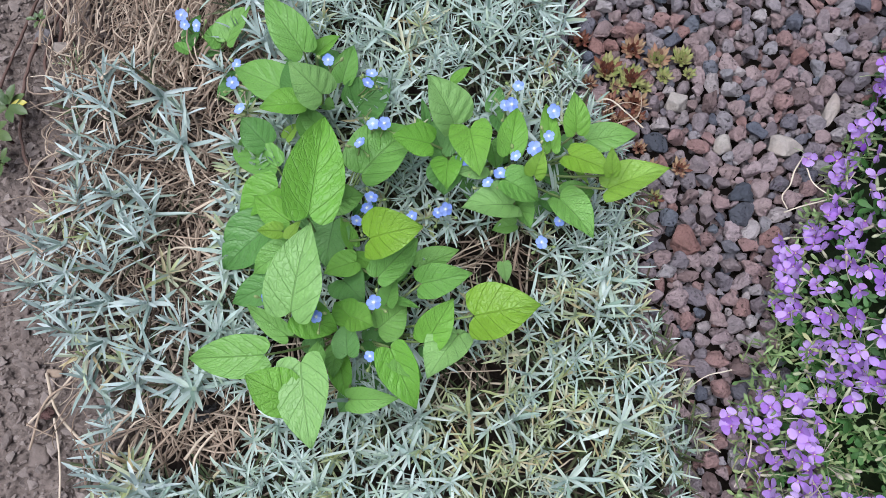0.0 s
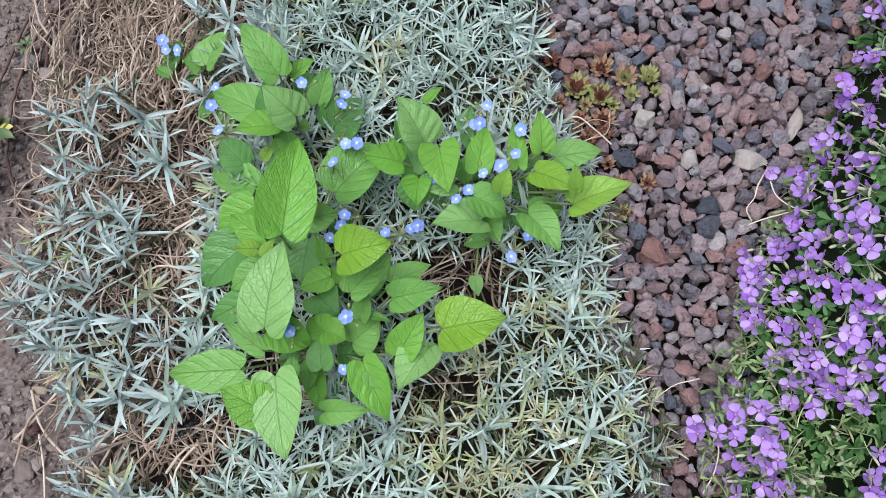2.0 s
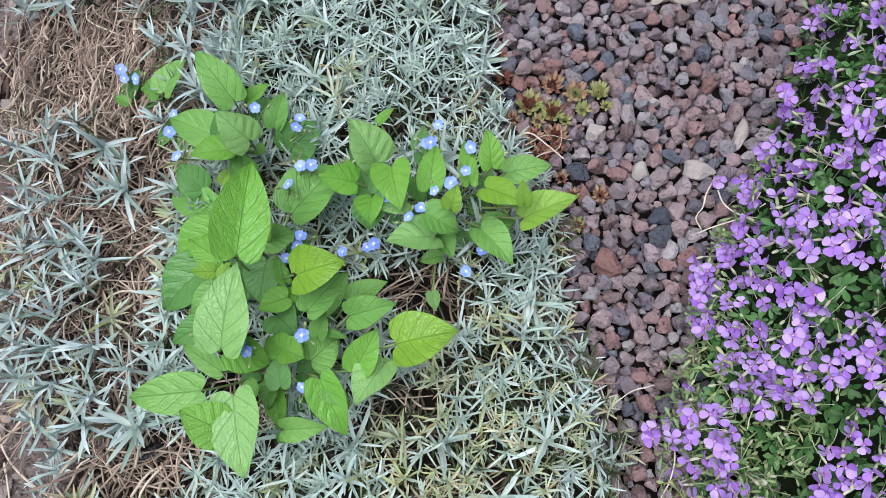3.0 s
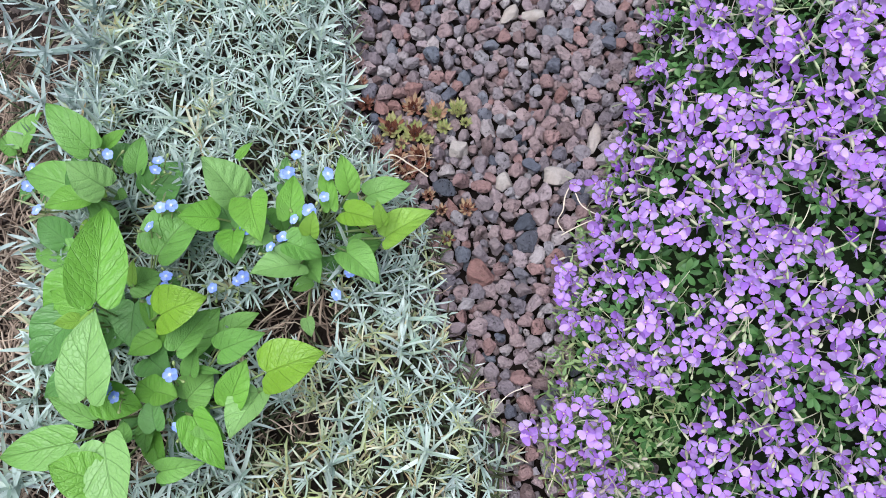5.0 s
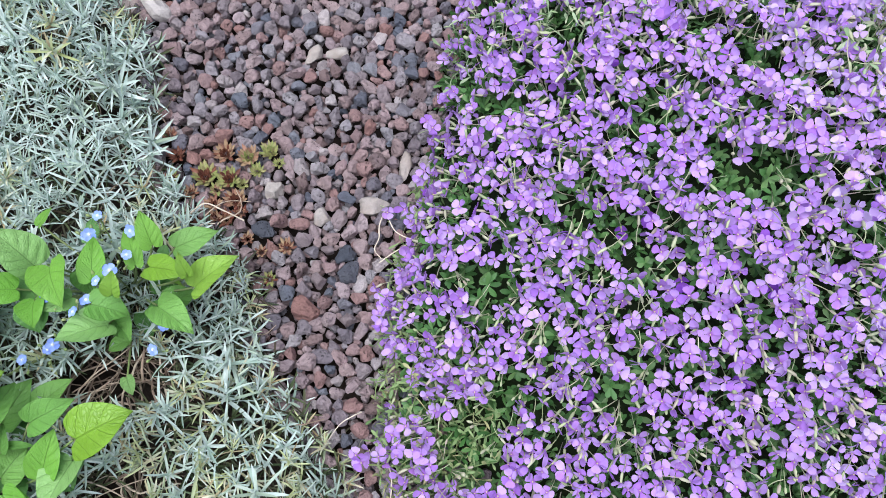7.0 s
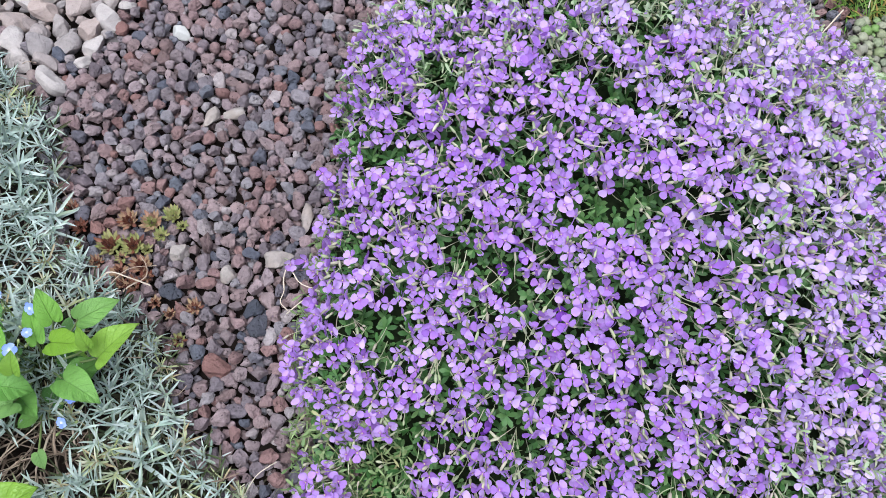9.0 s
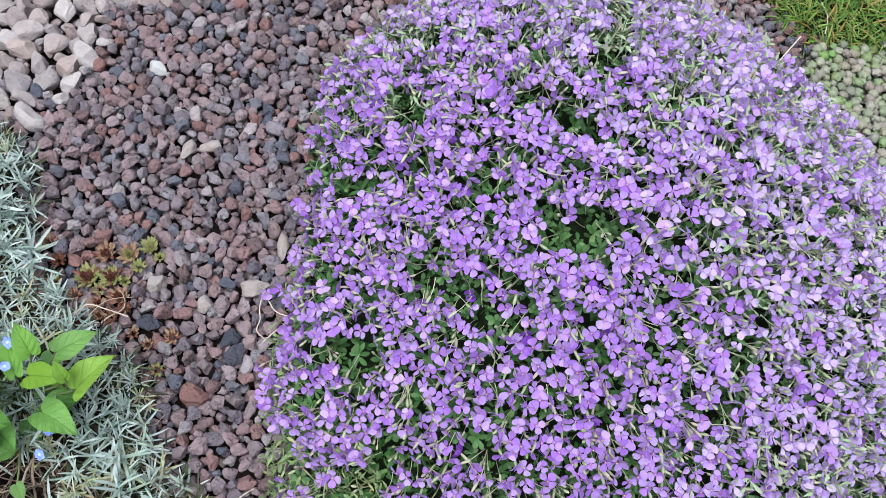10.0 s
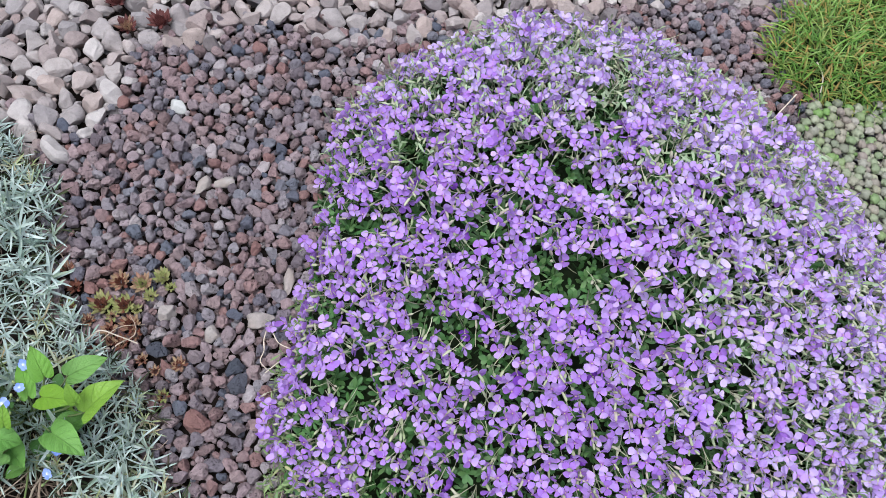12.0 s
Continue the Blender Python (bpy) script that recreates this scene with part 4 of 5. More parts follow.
leaf(lower, 0.023, -0.161, 0.090, 15, 13, 30, 14, leaf_green, 8)
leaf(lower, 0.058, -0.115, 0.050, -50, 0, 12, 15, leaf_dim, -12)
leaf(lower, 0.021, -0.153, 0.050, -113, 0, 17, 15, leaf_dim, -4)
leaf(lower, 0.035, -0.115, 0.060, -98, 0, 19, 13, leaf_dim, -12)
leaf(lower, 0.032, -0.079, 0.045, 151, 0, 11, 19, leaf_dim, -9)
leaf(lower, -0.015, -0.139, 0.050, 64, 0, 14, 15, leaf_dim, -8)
leaf(side, 0.050, 0.016, 0.095, 146, 42, 36, 26, leaf_pale, 10)
leaf(side, 0.036, 0.056, 0.070, 45, 19, 16, 7, leaf_bright, -10)
leaf(side, 0.037, 0.004, 0.090, -175, 20, 26, 19, leaf_bright, -6)
leaf(side, 0.044, -0.000, 0.080, 122, -10, 30, 19, leaf_dim, -0)
leaf(side, 0.024, 0.029, 0.050, 119, 30, 20, 6, leaf_dim, 10)
leaf(side, 0.024, 0.019, 0.060, 126, 24, 12, 8, leaf_bright, 13)
leaf(side, 0.056, 0.019, 0.098, -65, 15, 36, 24, leaf_bright, 6)
leaf(side, 0.070, 0.020, 0.075, -66, 0, 20, 16, leaf_green, -8)
leaf(side, 0.047, -0.007, 0.093, -81, -22, 20, 20, leaf_dim, 1)
leaf(side, 0.048, -0.003, 0.093, -77, 22, 24, 18, leaf_bright, 6)
leaf(side, 0.073, -0.004, 0.092, -150, 20, 20, 13, leaf_pale, -13)
leaf(side, 0.085, 0.003, 0.096, 93, -2, 33, 17, leaf_bright, 5)
leaf(side, 0.068, 0.045, 0.060, -58, 14, 21, 11, leaf_dim, -4)
leaf(side, 0.065, 0.049, 0.050, 87, -0, 20, 12, leaf_dim, 3)
leaf(side, 0.110, 0.015, 0.087, 105, -9, 36, 12, leaf_bright, 5)
leaf(side, 0.123, 0.026, 0.093, 110, 30, 26, 15, leaf_bright, 5)
leaf(side, 0.129, 0.034, 0.070, 19, 5, 33, 18, leaf_green, 1)
leaf(side, 0.118, 0.014, 0.093, -19, 22, 32, 18, leaf_olive, 2)
leaf(side, 0.148, 0.001, 0.101, 101, 41, 18, 9, leaf_young, -8)
leaf(side, 0.142, 0.009, 0.080, 12, 0, 9, 11, leaf_olive, -0)
leaf(side, 0.145, -0.001, 0.083, 20, 26, 41, 22, leaf_young, -10)
leaf(side, 0.102, -0.011, 0.107, 80, 38, 17, 12, leaf_young, -1)
leaf(side, 0.120, 0.021, 0.070, -42, 0, 23, 5, leaf_young, 1)
leaf(side, 0.096, -0.021, 0.084, -155, 20, 35, 24, leaf_pale, 8)
leaf(side, 0.084, -0.011, 0.098, -15, -18, 26, 20, leaf_green, -3)
leaf(side, 0.092, -0.015, 0.073, -55, 17, 24, 16, leaf_green, -13)
leaf(side, 0.098, -0.026, 0.055, -159, -17, 17, 10, leaf_green, 1)
leaf(side, 0.119, -0.006, 0.072, -42, 9, 35, 21, leaf_green, -8)
leaf(side, 0.122, -0.003, 0.056, 23, -0, 22, 18, leaf_green, 7)
leaf(side, 0.121, -0.007, 0.055, 177, 0, 12, 13, leaf_dim, -3)
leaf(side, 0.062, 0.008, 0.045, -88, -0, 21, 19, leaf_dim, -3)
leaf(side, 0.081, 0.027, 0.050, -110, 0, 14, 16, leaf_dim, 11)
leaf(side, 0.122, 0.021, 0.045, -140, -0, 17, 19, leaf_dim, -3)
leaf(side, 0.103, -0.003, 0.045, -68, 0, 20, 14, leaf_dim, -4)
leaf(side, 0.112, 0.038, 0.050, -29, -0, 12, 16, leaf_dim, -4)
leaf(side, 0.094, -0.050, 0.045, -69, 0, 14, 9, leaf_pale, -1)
blue_flower(small, -0.175, 0.080, 0.045)
blue_flower(small, -0.170, 0.073, 0.045)
blue_flower(small, -0.161, 0.074, 0.045)
blue_flower(upper, -0.037, 0.037, 0.110)
blue_flower(upper, -0.115, 0.030, 0.060)
blue_flower(upper, -0.118, 0.046, 0.055)
blue_flower(upper, -0.104, 0.012, 0.060)
blue_flower(upper, -0.017, 0.040, 0.080)
blue_flower(upper, -0.016, 0.047, 0.080)
blue_flower(middle, 0.003, 0.011, 0.090)
blue_flower(middle, -0.004, 0.009, 0.090)
blue_flower(middle, -0.009, -0.005, 0.090)
blue_flower(middle, 0.006, -0.037, 0.085)
blue_flower(middle, 0.002, -0.055, 0.090)
blue_flower(middle, 0.004, -0.043, 0.080)
blue_flower(middle, 0.030, -0.037, 0.060)
blue_flower(middle, 0.051, -0.029, 0.065)
blue_flower(middle, 0.046, -0.031, 0.060)
blue_flower(side, 0.080, 0.058, 0.080)
blue_flower(side, 0.079, 0.040, 0.090)
blue_flower(side, 0.075, 0.041, 0.085)
blue_flower(side, 0.106, 0.041, 0.090)
blue_flower(side, 0.106, 0.022, 0.095)
blue_flower(side, 0.099, 0.008, 0.105)
blue_flower(side, 0.089, 0.003, 0.100)
blue_flower(side, 0.061, -0.006, 0.100)
blue_flower(side, 0.056, -0.005, 0.095)
blue_flower(side, 0.082, -0.008, 0.095)
blue_flower(side, 0.076, -0.017, 0.100)
blue_flower(side, 0.131, 0.019, 0.065)
blue_flower(side, 0.124, -0.021, 0.065)
blue_flower(side, 0.116, -0.036, 0.060)
blue_flower(lower, -0.037, -0.114, 0.095)
blue_flower(lower, -0.005, -0.116, 0.115)
blue_flower(lower, -0.001, -0.120, 0.112)
blue_flower(lower, 0.028, -0.104, 0.107)
blue_flower(lower, 0.030, -0.133, 0.085)


# ---- lilac rock cress cushion ----
rng = np.random.default_rng(29)
mound = tagged(new("rock_cress_cushion"), "dense domed rock cress cushion covered with lilac four-petalled flowers", "flowering plant")
mound.matrix_basis = pose(0.582, 0.045, 0)
# added dark sheet below the leaves, painted shade for the gaps
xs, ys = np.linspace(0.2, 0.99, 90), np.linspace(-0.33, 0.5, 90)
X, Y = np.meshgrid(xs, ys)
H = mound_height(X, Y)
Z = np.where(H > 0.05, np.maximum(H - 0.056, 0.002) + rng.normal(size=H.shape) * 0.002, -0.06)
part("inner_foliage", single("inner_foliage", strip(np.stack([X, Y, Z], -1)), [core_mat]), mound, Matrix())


def normal_at(x, y):
    e = 0.01
    return Vector((float(mound_height(x - e, y) - mound_height(x + e, y)), float(mound_height(x, y - e) - mound_height(x, y + e)), 2 * e)).normalized()


def toothed_leaf(length, width):
    t = np.array([0, 0.35, 0.65, 0.88, 1.0])
    w = width / 2 * np.array([0.15, 0.6, 1.0, 0.75, 0.1])
    z = -0.25 * length * t ** 2
    rows = np.stack([np.stack([-w, length * t, z + 0.25 * w], 1), np.stack([0 * w, length * t + 0.04 * length, z], 1), np.stack([w, length * t, z + 0.25 * w], 1)], 1)
    return strip(rows)


def sprig_piece():
    h = Heap()
    for i in range(8):
        a = i * 137.5 + rng.normal() * 25
        h.add(spun(tuple(np.array(q) if j else (np.array(q) @ np.array(pose(0, 0, 0, rng.uniform(0, 75)))[:3, :3].T) for j, q in
                         enumerate(toothed_leaf(rng.uniform(0.004, 0.0095), rng.uniform(0.0028, 0.0040)))), a))
    return h.piece()


sprigs = [sprig_piece() for _ in range(10)]


def shoot_piece():
    """A thin stem with narrow leaves spaced along it."""
    h = Heap()
    n = int(rng.integers(6, 10))
    stem = bezier((0, 0, -0.012), (rng.normal() * 0.003, rng.normal() * 0.003, -0.002), (rng.normal() * 0.004, rng.normal() * 0.004, 0.008), n)
    h.add(tube(stem, np.linspace(0.0006, 0.0003, n), 4))
    for i in range(n):
        lf = toothed_leaf(rng.uniform(0.005, 0.0095), rng.uniform(0.0016, 0.0027))
        m = Matrix.Translation(stem[i]) @ pose(0, 0, 0, 0, 0, i * 137.5 + rng.normal() * 20) @ pose(0, 0, 0, rng.uniform(0, 65), rng.normal() * 20, 0)
        h.add(lf, m)
    return h.piece()


shoots = [shoot_piece() for _ in range(14)]
heap = Heap()
spots = scatter(rng, np.full(10500, 0.0049), (0.2, 0.99, -0.33, 0.48), lambda x, y: mound_height(x, y) > np.where((x < 0.33) & (y < 0.12), 0.045, 0.012), 5, pack=0.86)
for x, y, r in spots:
    hh = float(mound_height(x, y))
    z = max(hh - rng.uniform(0.016, 0.034), 0.004 + hh * rng.uniform(0.05, 0.45))
    nn = normal_at(x, y) + Vector(rng.normal(size=3) * 0.35)
    s = rng.uniform(0.8, 1.25)
    heap.add(sprigs[rng.integers(10)], facing((x, y, z), nn, rng.uniform(0, 6), s))
for x, y, r in scatter(rng, np.full(3400, 0.0070), (0.2, 0.99, -0.33, 0.48), lambda x, y: mound_height(x, y) > 0.045, 4, pack=0.86):
    nn = normal_at(x, y) + Vector(rng.normal(size=3) * 0.5)
    heap.add(sprigs[rng.integers(10)], facing((x, y, max(0.006, float(mound_height(x, y)) - rng.uniform(0.034, 0.044))), nn, rng.uniform(0, 6), rng.uniform(1.0, 1.4)))
tagged(part("foliage", heap.mesh("foliage", [small_leaf_mat]), mound, Matrix(), "small toothed green leaves"), kind="stuff")

heap = Heap()
for x, y, r in scatter(rng, np.full(1800, 0.0059), (0.3, 0.99, -0.2, 0.48), lambda x, y: (mound_height(x, y) > 0.03) & ((x > 0.6) | (y > 0.16)), 3, pack=0.86):
    nn = normal_at(x, y) + Vector(rng.normal(size=3) * 0.4)
    heap.add(shoots[rng.integers(14)], facing((x, y, float(mound_height(x, y)) - rng.uniform(0.0, 0.011)), nn, rng.uniform(0, 6), rng.uniform(0.9, 1.3)))
tagged(part("pale_foliage", heap.mesh("pale_foliage", [shoot_mat]), mound, Matrix(), "pale grey-green leafy shoots"), kind="stuff")
heap = Heap()
for x, y, r in scatter(rng, np.full(2000, 0.0040), (0.255, 0.345, -0.26, 0.10), lambda x, y: (mound_height(x, y) > 0.001) & (mound_height(x, y) < np.where(y < -0.04, 0.085, 0.062)) & ((y < -0.045) | (waves(x, y, 0.03, 2.0) > -0.15)), 4, pack=0.86):
    nn = Vector((-0.3, -0.1, 0.8)) + Vector(rng.normal(size=3) * 0.6)
    heap.add(shoots[rng.integers(14)], facing((x, y, max(rng.uniform(0.008, 0.040), float(mound_height(x, y)) - 0.016)), nn, rng.uniform(0, 6), rng.uniform(0.75, 1.15)))
tagged(part("skirt_foliage", heap.mesh("skirt_foliage", [skirt_mat]), mound, Matrix(), "pale yellow-green lower leaves"), kind="stuff")
v, f = BALLS[1]
BEAD = (v, f, v[:, :2] * 0.5 + 0.5, np.zeros(len(f), int))


def cress_piece(cup, twist, open_=1.0, n=5, k=4):
    """Petals (slot 0), eye (slot 1) and calyx with stalk (slot 2)."""
    h = Heap()
    for j in range(4):
        p = petal_piece(0.0072 * rng.uniform(0.85, 1.1), 0.0074 * open_ * rng.uniform(0.88, 1.08), n, k, cup + rng.normal() * 0.16, 0.07, rng.normal() * 0.08)
        q = np.array(pose(0, 0, 0, rng.normal() * 11, rng.normal() * 14, 0))
        p = (p[0] @ q[:3, :3].T, *p[1:])
        h.add(spun(p, 90 * j + twist + rng.normal() * 7))
    h.add(BEAD, Matrix.Translation((0, 0, 0.0006)) @ Matrix.Diagonal((0.00065, 0.00065, 0.0007, 1)), 1)
    h.add(tube([(0, 0, 0.0), (0, 0, -0.002), (0.0002, 0, -0.005), (0.0005, 0, -0.0072), (0.001, 0, -0.0084)], [0.0008, 0.0011, 0.0013, 0.0012, 0.0004], 5, 2))
    h.add(tube(bezier((0.001, 0, -0.0084), (0.003, 0.001, -0.015), (0.002, 0.004, -0.024), 4), 0.0004, 3, 2))
    return h.piece()


cress_kinds = [cress_piece(c, 13 * i, o, 8, 5) for i, (c, o) in enumerate([(0.05, 1.0), (0.2, 1.0), (-0.1, 1.05), (0.35, 0.95), (0.1, 1.0), (-0.35, 1.0), (0.5, 0.9), (0.9, 0.8)])]
cress_far = [cress_piece(c, 13 * i, o, 6, 3) for i, (c, o) in enumerate([(0.05, 1.0), (0.2, 1.0), (-0.1, 1.05), (0.35, 0.95), (0.1, 1.0), (-0.35, 1.0), (0.5, 0.9), (0.9, 0.8)])]
cress_near = [single("flower", p, [lilac_mat, eye_mat, calyx_mat]) for p in cress_kinds]
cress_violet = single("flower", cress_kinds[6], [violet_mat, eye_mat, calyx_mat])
def bud_spray_piece():
    """A few plump closed buds on thin stalks that part from one stem."""
    h = Heap()
    for j in range(int(rng.integers(2, 6))):
        a, sp = j * 2.4 + rng.normal() * 0.4, rng.uniform(0.0012, 0.0055)
        top = np.array((sp * math.cos(a), sp * math.sin(a), rng.uniform(-0.004, 0.003)))
        out = np.array((0.35 * math.cos(a), 0.35 * math.sin(a), 1.0)) / 1.06
        size = rng.uniform(0.75, 1.2)
        steps = np.array([0, 0.0012, 0.0032, 0.0050, 0.0058]) * size
        h.add(tube(top + steps[:, None] * out, np.array([0.0004, 0.0011, 0.0012, 0.0009, 0.0002]) * size, 6))
        h.add(tube(bezier(top, top - 0.006 * out, (0.0, 0.0, -0.018), 4), 0.00035, 3))
    return h.piece()


bud_pieces = [bud_spray_piece() for _ in range(10)]


def flowered(x, y):
    gap = (waves(x, y, 0.045, 7.0) > np.where(y > 0.10, 0.32, np.where((x < 0.35) & (y < -0.03), -0.05, np.where((x < 0.36) & (y < 0.07), 0.25, 0.56)))) | (np.hypot((x - 0.515) / 1.7, y - 0.02) < 0.017) | (np.hypot(x - 0.42, (y - 0.16) / 1.3) < 0.013)
    return (mound_height(x, y) > 0.02) & ~gap & ((x > 0.29) | (y > -0.03) | (waves(x, y, 0.03, 9.0) > -0.1))


spots = scatter(rng, np.full(26000, 0.0039), (0.2, 0.99, -0.33, 0.48), flowered, 6, pack=0.86)
heap, near, lit_heap = Heap(), 0, Heap()
for x, y, r in spots:
    nn = normal_at(x, y)
    out = 1.0 if x > 0.66 or y > 0.2 else 1.6
    lean = Vector((out * nn.x, out * nn.y - 0.15, nn.z)) + Vector(rng.normal(size=3) * (0.5 if rng.random() < 0.45 else 1.0))
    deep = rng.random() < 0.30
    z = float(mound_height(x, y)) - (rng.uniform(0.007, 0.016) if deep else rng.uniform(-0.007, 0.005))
    m = facing((x, y, z), lean, rng.uniform(0, 6.3), rng.uniform(0.68, 1.0))
    i = int(rng.integers(8)) if rng.random() < 0.5 else int(rng.integers(5))
    if near < 215 and 0.24 < x < 0.52 and -0.1 < y < 0.2 and rng.random() < 0.75:
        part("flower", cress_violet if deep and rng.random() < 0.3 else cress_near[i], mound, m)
        near += 1
    else:
        # more of the brightened petal copy towards the right and far slopes
        (lit_heap if rng.random() < (float(np.clip((x - 0.52) / 0.2 + np.clip((y - 0.15) / 0.15, 0, 1), 0, 0.75))) else heap).add(cress_far[i], m)
tagged(part("bloom", heap.mesh("bloom", [lilac_mat, eye_mat, calyx_mat]), mound, Matrix(), "lilac flowers with yellow eyes"), kind="stuff")
tagged(part("faded_bloom", lit_heap.mesh("faded_bloom", [lit_lilac_mat, eye_mat, calyx_mat]), mound, Matrix(), "pale lilac flowers with the light of the far slopes in their colour"), kind="stuff")
TRAILS = [(0.287, 0.073, 1), (0.295, 0.067, 1), (0.320, 0.100, 4), (0.331, 0.135, 4), (0.338, 0.170, 4), (0.343, 0.212, 4), (0.310, 0.062, 4), (0.304, 0.028, 4), (0.299, 0.010, 4),
          (0.274, 0.0, 5), (0.281, -0.012, 5), (0.273, -0.020, 3), (0.286, -0.035, 5), (0.298, -0.058, 4), (0.284, -0.085, 1), (0.280, -0.099, 2), (0.256, -0.119, 3), (0.261, -0.127, 1), (0.294, -0.120, 2)]
for cx, cy, count in TRAILS:
    for k in range(count):
        x, y, z = cx + rng.normal() * 0.0055, cy + rng.normal() * 0.0065, 0.034 + rng.uniform(-0.010, 0.012)
        part("flower", cress_near[rng.integers(8)], mound, facing((x, y, z), Vector((-0.4, -0.15, 1)) + Vector(rng.normal(size=3) * 0.45), rng.uniform(0, 6), rng.uniform(0.75, 0.98)))
        if k < 2:
            part("flower_stalk", single("flower_stalk", tube(bezier((x, y, z - 0.02), (x + 0.015, y, z - 0.025), (x + 0.035, y - 0.005, 0.012)), 0.0006, 5), [stalk_mat]), mound, Matrix())
heap = Heap()
spots = scatter(rng, np.full(2000, 0.0086), (0.2, 0.99, -0.33, 0.48), lambda x, y: (mound_height(x, y) > 0.03) & (waves(x, y, 0.02, 3.0) > np.where(x > 0.56, -0.4, 0.1)), 4, pack=0.8)
for x, y, r in spots:
    nn = normal_at(x, y)
    nn = Vector((1.3 * nn.x, 1.3 * nn.y - 0.2, nn.z)) + Vector(rng.normal(size=3) * 0.4)
    heap.add(bud_pieces[rng.integers(10)], facing((x, y, float(mound_height(x, y)) + rng.uniform(-0.009, 0.002)), nn, rng.uniform(0, 6), rng.uniform(0.75, 1.1)))
tagged(part("bud_mass", heap.mesh("bud_mass", [calyx_mat]), mound, Matrix(), "pale green and mauve buds"), kind="stuff")

# ---- stonecrop and turf ----
rng = np.random.default_rng(41)


def bead_rosette():
    """Plump leaves packed round a centre, swollen out of one ball."""
    v, f = BALLS[3]
    out = np.zeros(len(v))
    for i in range(34):
        a, up = i * 2.4 + rng.normal() * 0.15, radians(-4 + 90 * (i / 33) ** 0.8)
        k = np.array((math.cos(a) * math.cos(up), math.sin(a) * math.cos(up), math.sin(up)))
        out = np.maximum(out, rng.uniform(0.85, 1.05) * np.clip(1 - (1 - v @ k) / 0.045, 0, 1) ** 0.5)
    w = v * (0.56 + 0.38 * out)[:, None] * (1, 1, 0.8)
    return w, f, w[:, :2], np.zeros(len(f), int)


rosette_pieces = [bead_rosette() for _ in range(6)]
rosettes = [single("rosette", p, [stonecrop_mat]) for p in rosette_pieces]
crop = tagged(new("stonecrop"), "low grey-green stonecrop of small round fleshy rosettes", "succulent")
crop.matrix_basis = pose(0.93, 0.17, 0)
CROP = [(0.905, 0.262), (0.96, 0.25), (1.02, 0.26), (1.05, 0.1), (0.93, 0.07), (0.885, 0.12), (0.865, 0.19), (0.868, 0.225)]
spots = scatter(rng, np.sort(np.clip(rng.lognormal(math.log(0.0038), 0.35, 2600), 0.0022, 0.0062))[::-1], (0.85, 1.06, 0.06, 0.27), lambda x, y: inside(CROP, x, y), 10, pack=0.70)
heap = Heap()
for i, (x, y, r) in enumerate(spots):
    m = turned(rng, x, y, 0.008 + r * 0.8 + 0.007 * rng.random(), (r * 1.25, r * 1.25, r * 1.25), 0.35)
    if i < 290:
        part("rosette", rosettes[rng.integers(6)], crop, m)
    else:
        heap.add(rosette_pieces[rng.integers(6)], m)
tagged(part("small_rosettes", heap.mesh("small_rosettes", [stonecrop_mat]), crop, Matrix()), kind="stuff")

TURF = [(0.925, 0.40), (0.88, 0.345), (0.885, 0.30), (0.91, 0.268), (0.98, 0.23), (1.10, 0.21), (1.2, 0.3), (1.15, 0.47), (1.0, 0.43)]
turf = tagged(new("grassy_cushion"), "low yellow-green grassy cushion at the edge of the gravel", "plant")
turf.matrix_basis = pose(1.0, 0.33, 0)
heap = Heap()
for _ in range(7200):
    x, y = rng.uniform(0.86, 1.2), rng.uniform(0.2, 0.48)
    if not inside(TURF, x, y):
        continue
    d = float(away(TURF, np.array(x), np.array(y)))
    z = 0.003 + 0.028 * min(1, d / 0.04) * rng.uniform(0.5, 1.0)
    heap.add(blade(rng.uniform(0.016, 0.036), rng.uniform(0.0013, 0.0023), radians(rng.uniform(5, 70)), rng.uniform(0, 6.3), (x, y, z), rng.uniform(0.2, 1.2)))
tagged(part("turf", heap.mesh("turf", [turf_mat]), turf, Matrix()), kind="stuff")
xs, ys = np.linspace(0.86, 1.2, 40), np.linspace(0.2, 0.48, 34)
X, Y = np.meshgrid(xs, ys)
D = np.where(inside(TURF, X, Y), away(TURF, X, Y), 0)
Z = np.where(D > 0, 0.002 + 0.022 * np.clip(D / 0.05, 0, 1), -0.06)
# added dark sheet in place of the shade between the blades
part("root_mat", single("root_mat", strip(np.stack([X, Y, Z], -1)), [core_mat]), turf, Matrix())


# ---- twigs and scraps ----
def twig(label, mat, points, r, taper=0.6, name="twig", category="twig", bumps=0.0):
    pts = np.array(points, float)
    t = np.linspace(0, len(pts) - 1, 6 * (len(pts) - 1) + 1)
    i = np.clip(t.astype(int), 0, len(pts) - 2)
    pad = np.concatenate([[2 * pts[0] - pts[1]], pts, [2 * pts[-1] - pts[-2]]])
    u = (t - i)[:, None]
    a, b, c, d = pad[i], pad[i + 1], pad[i + 2], pad[i + 3]
    p = 0.5 * (2 * b + (c - a) * u + (2 * a - 5 * b + 4 * c - d) * u ** 2 + (3 * b - a - 3 * c + d) * u ** 3)
    p = p + bumps * rng.normal(size=p.shape)
    rr = r * np.linspace(1, taper, len(p)) * (1 + 0.12 * rng.normal(size=len(p)))
    return tagged(new(name, single(name, tube(p, rr, 7), [mat])), label, category)


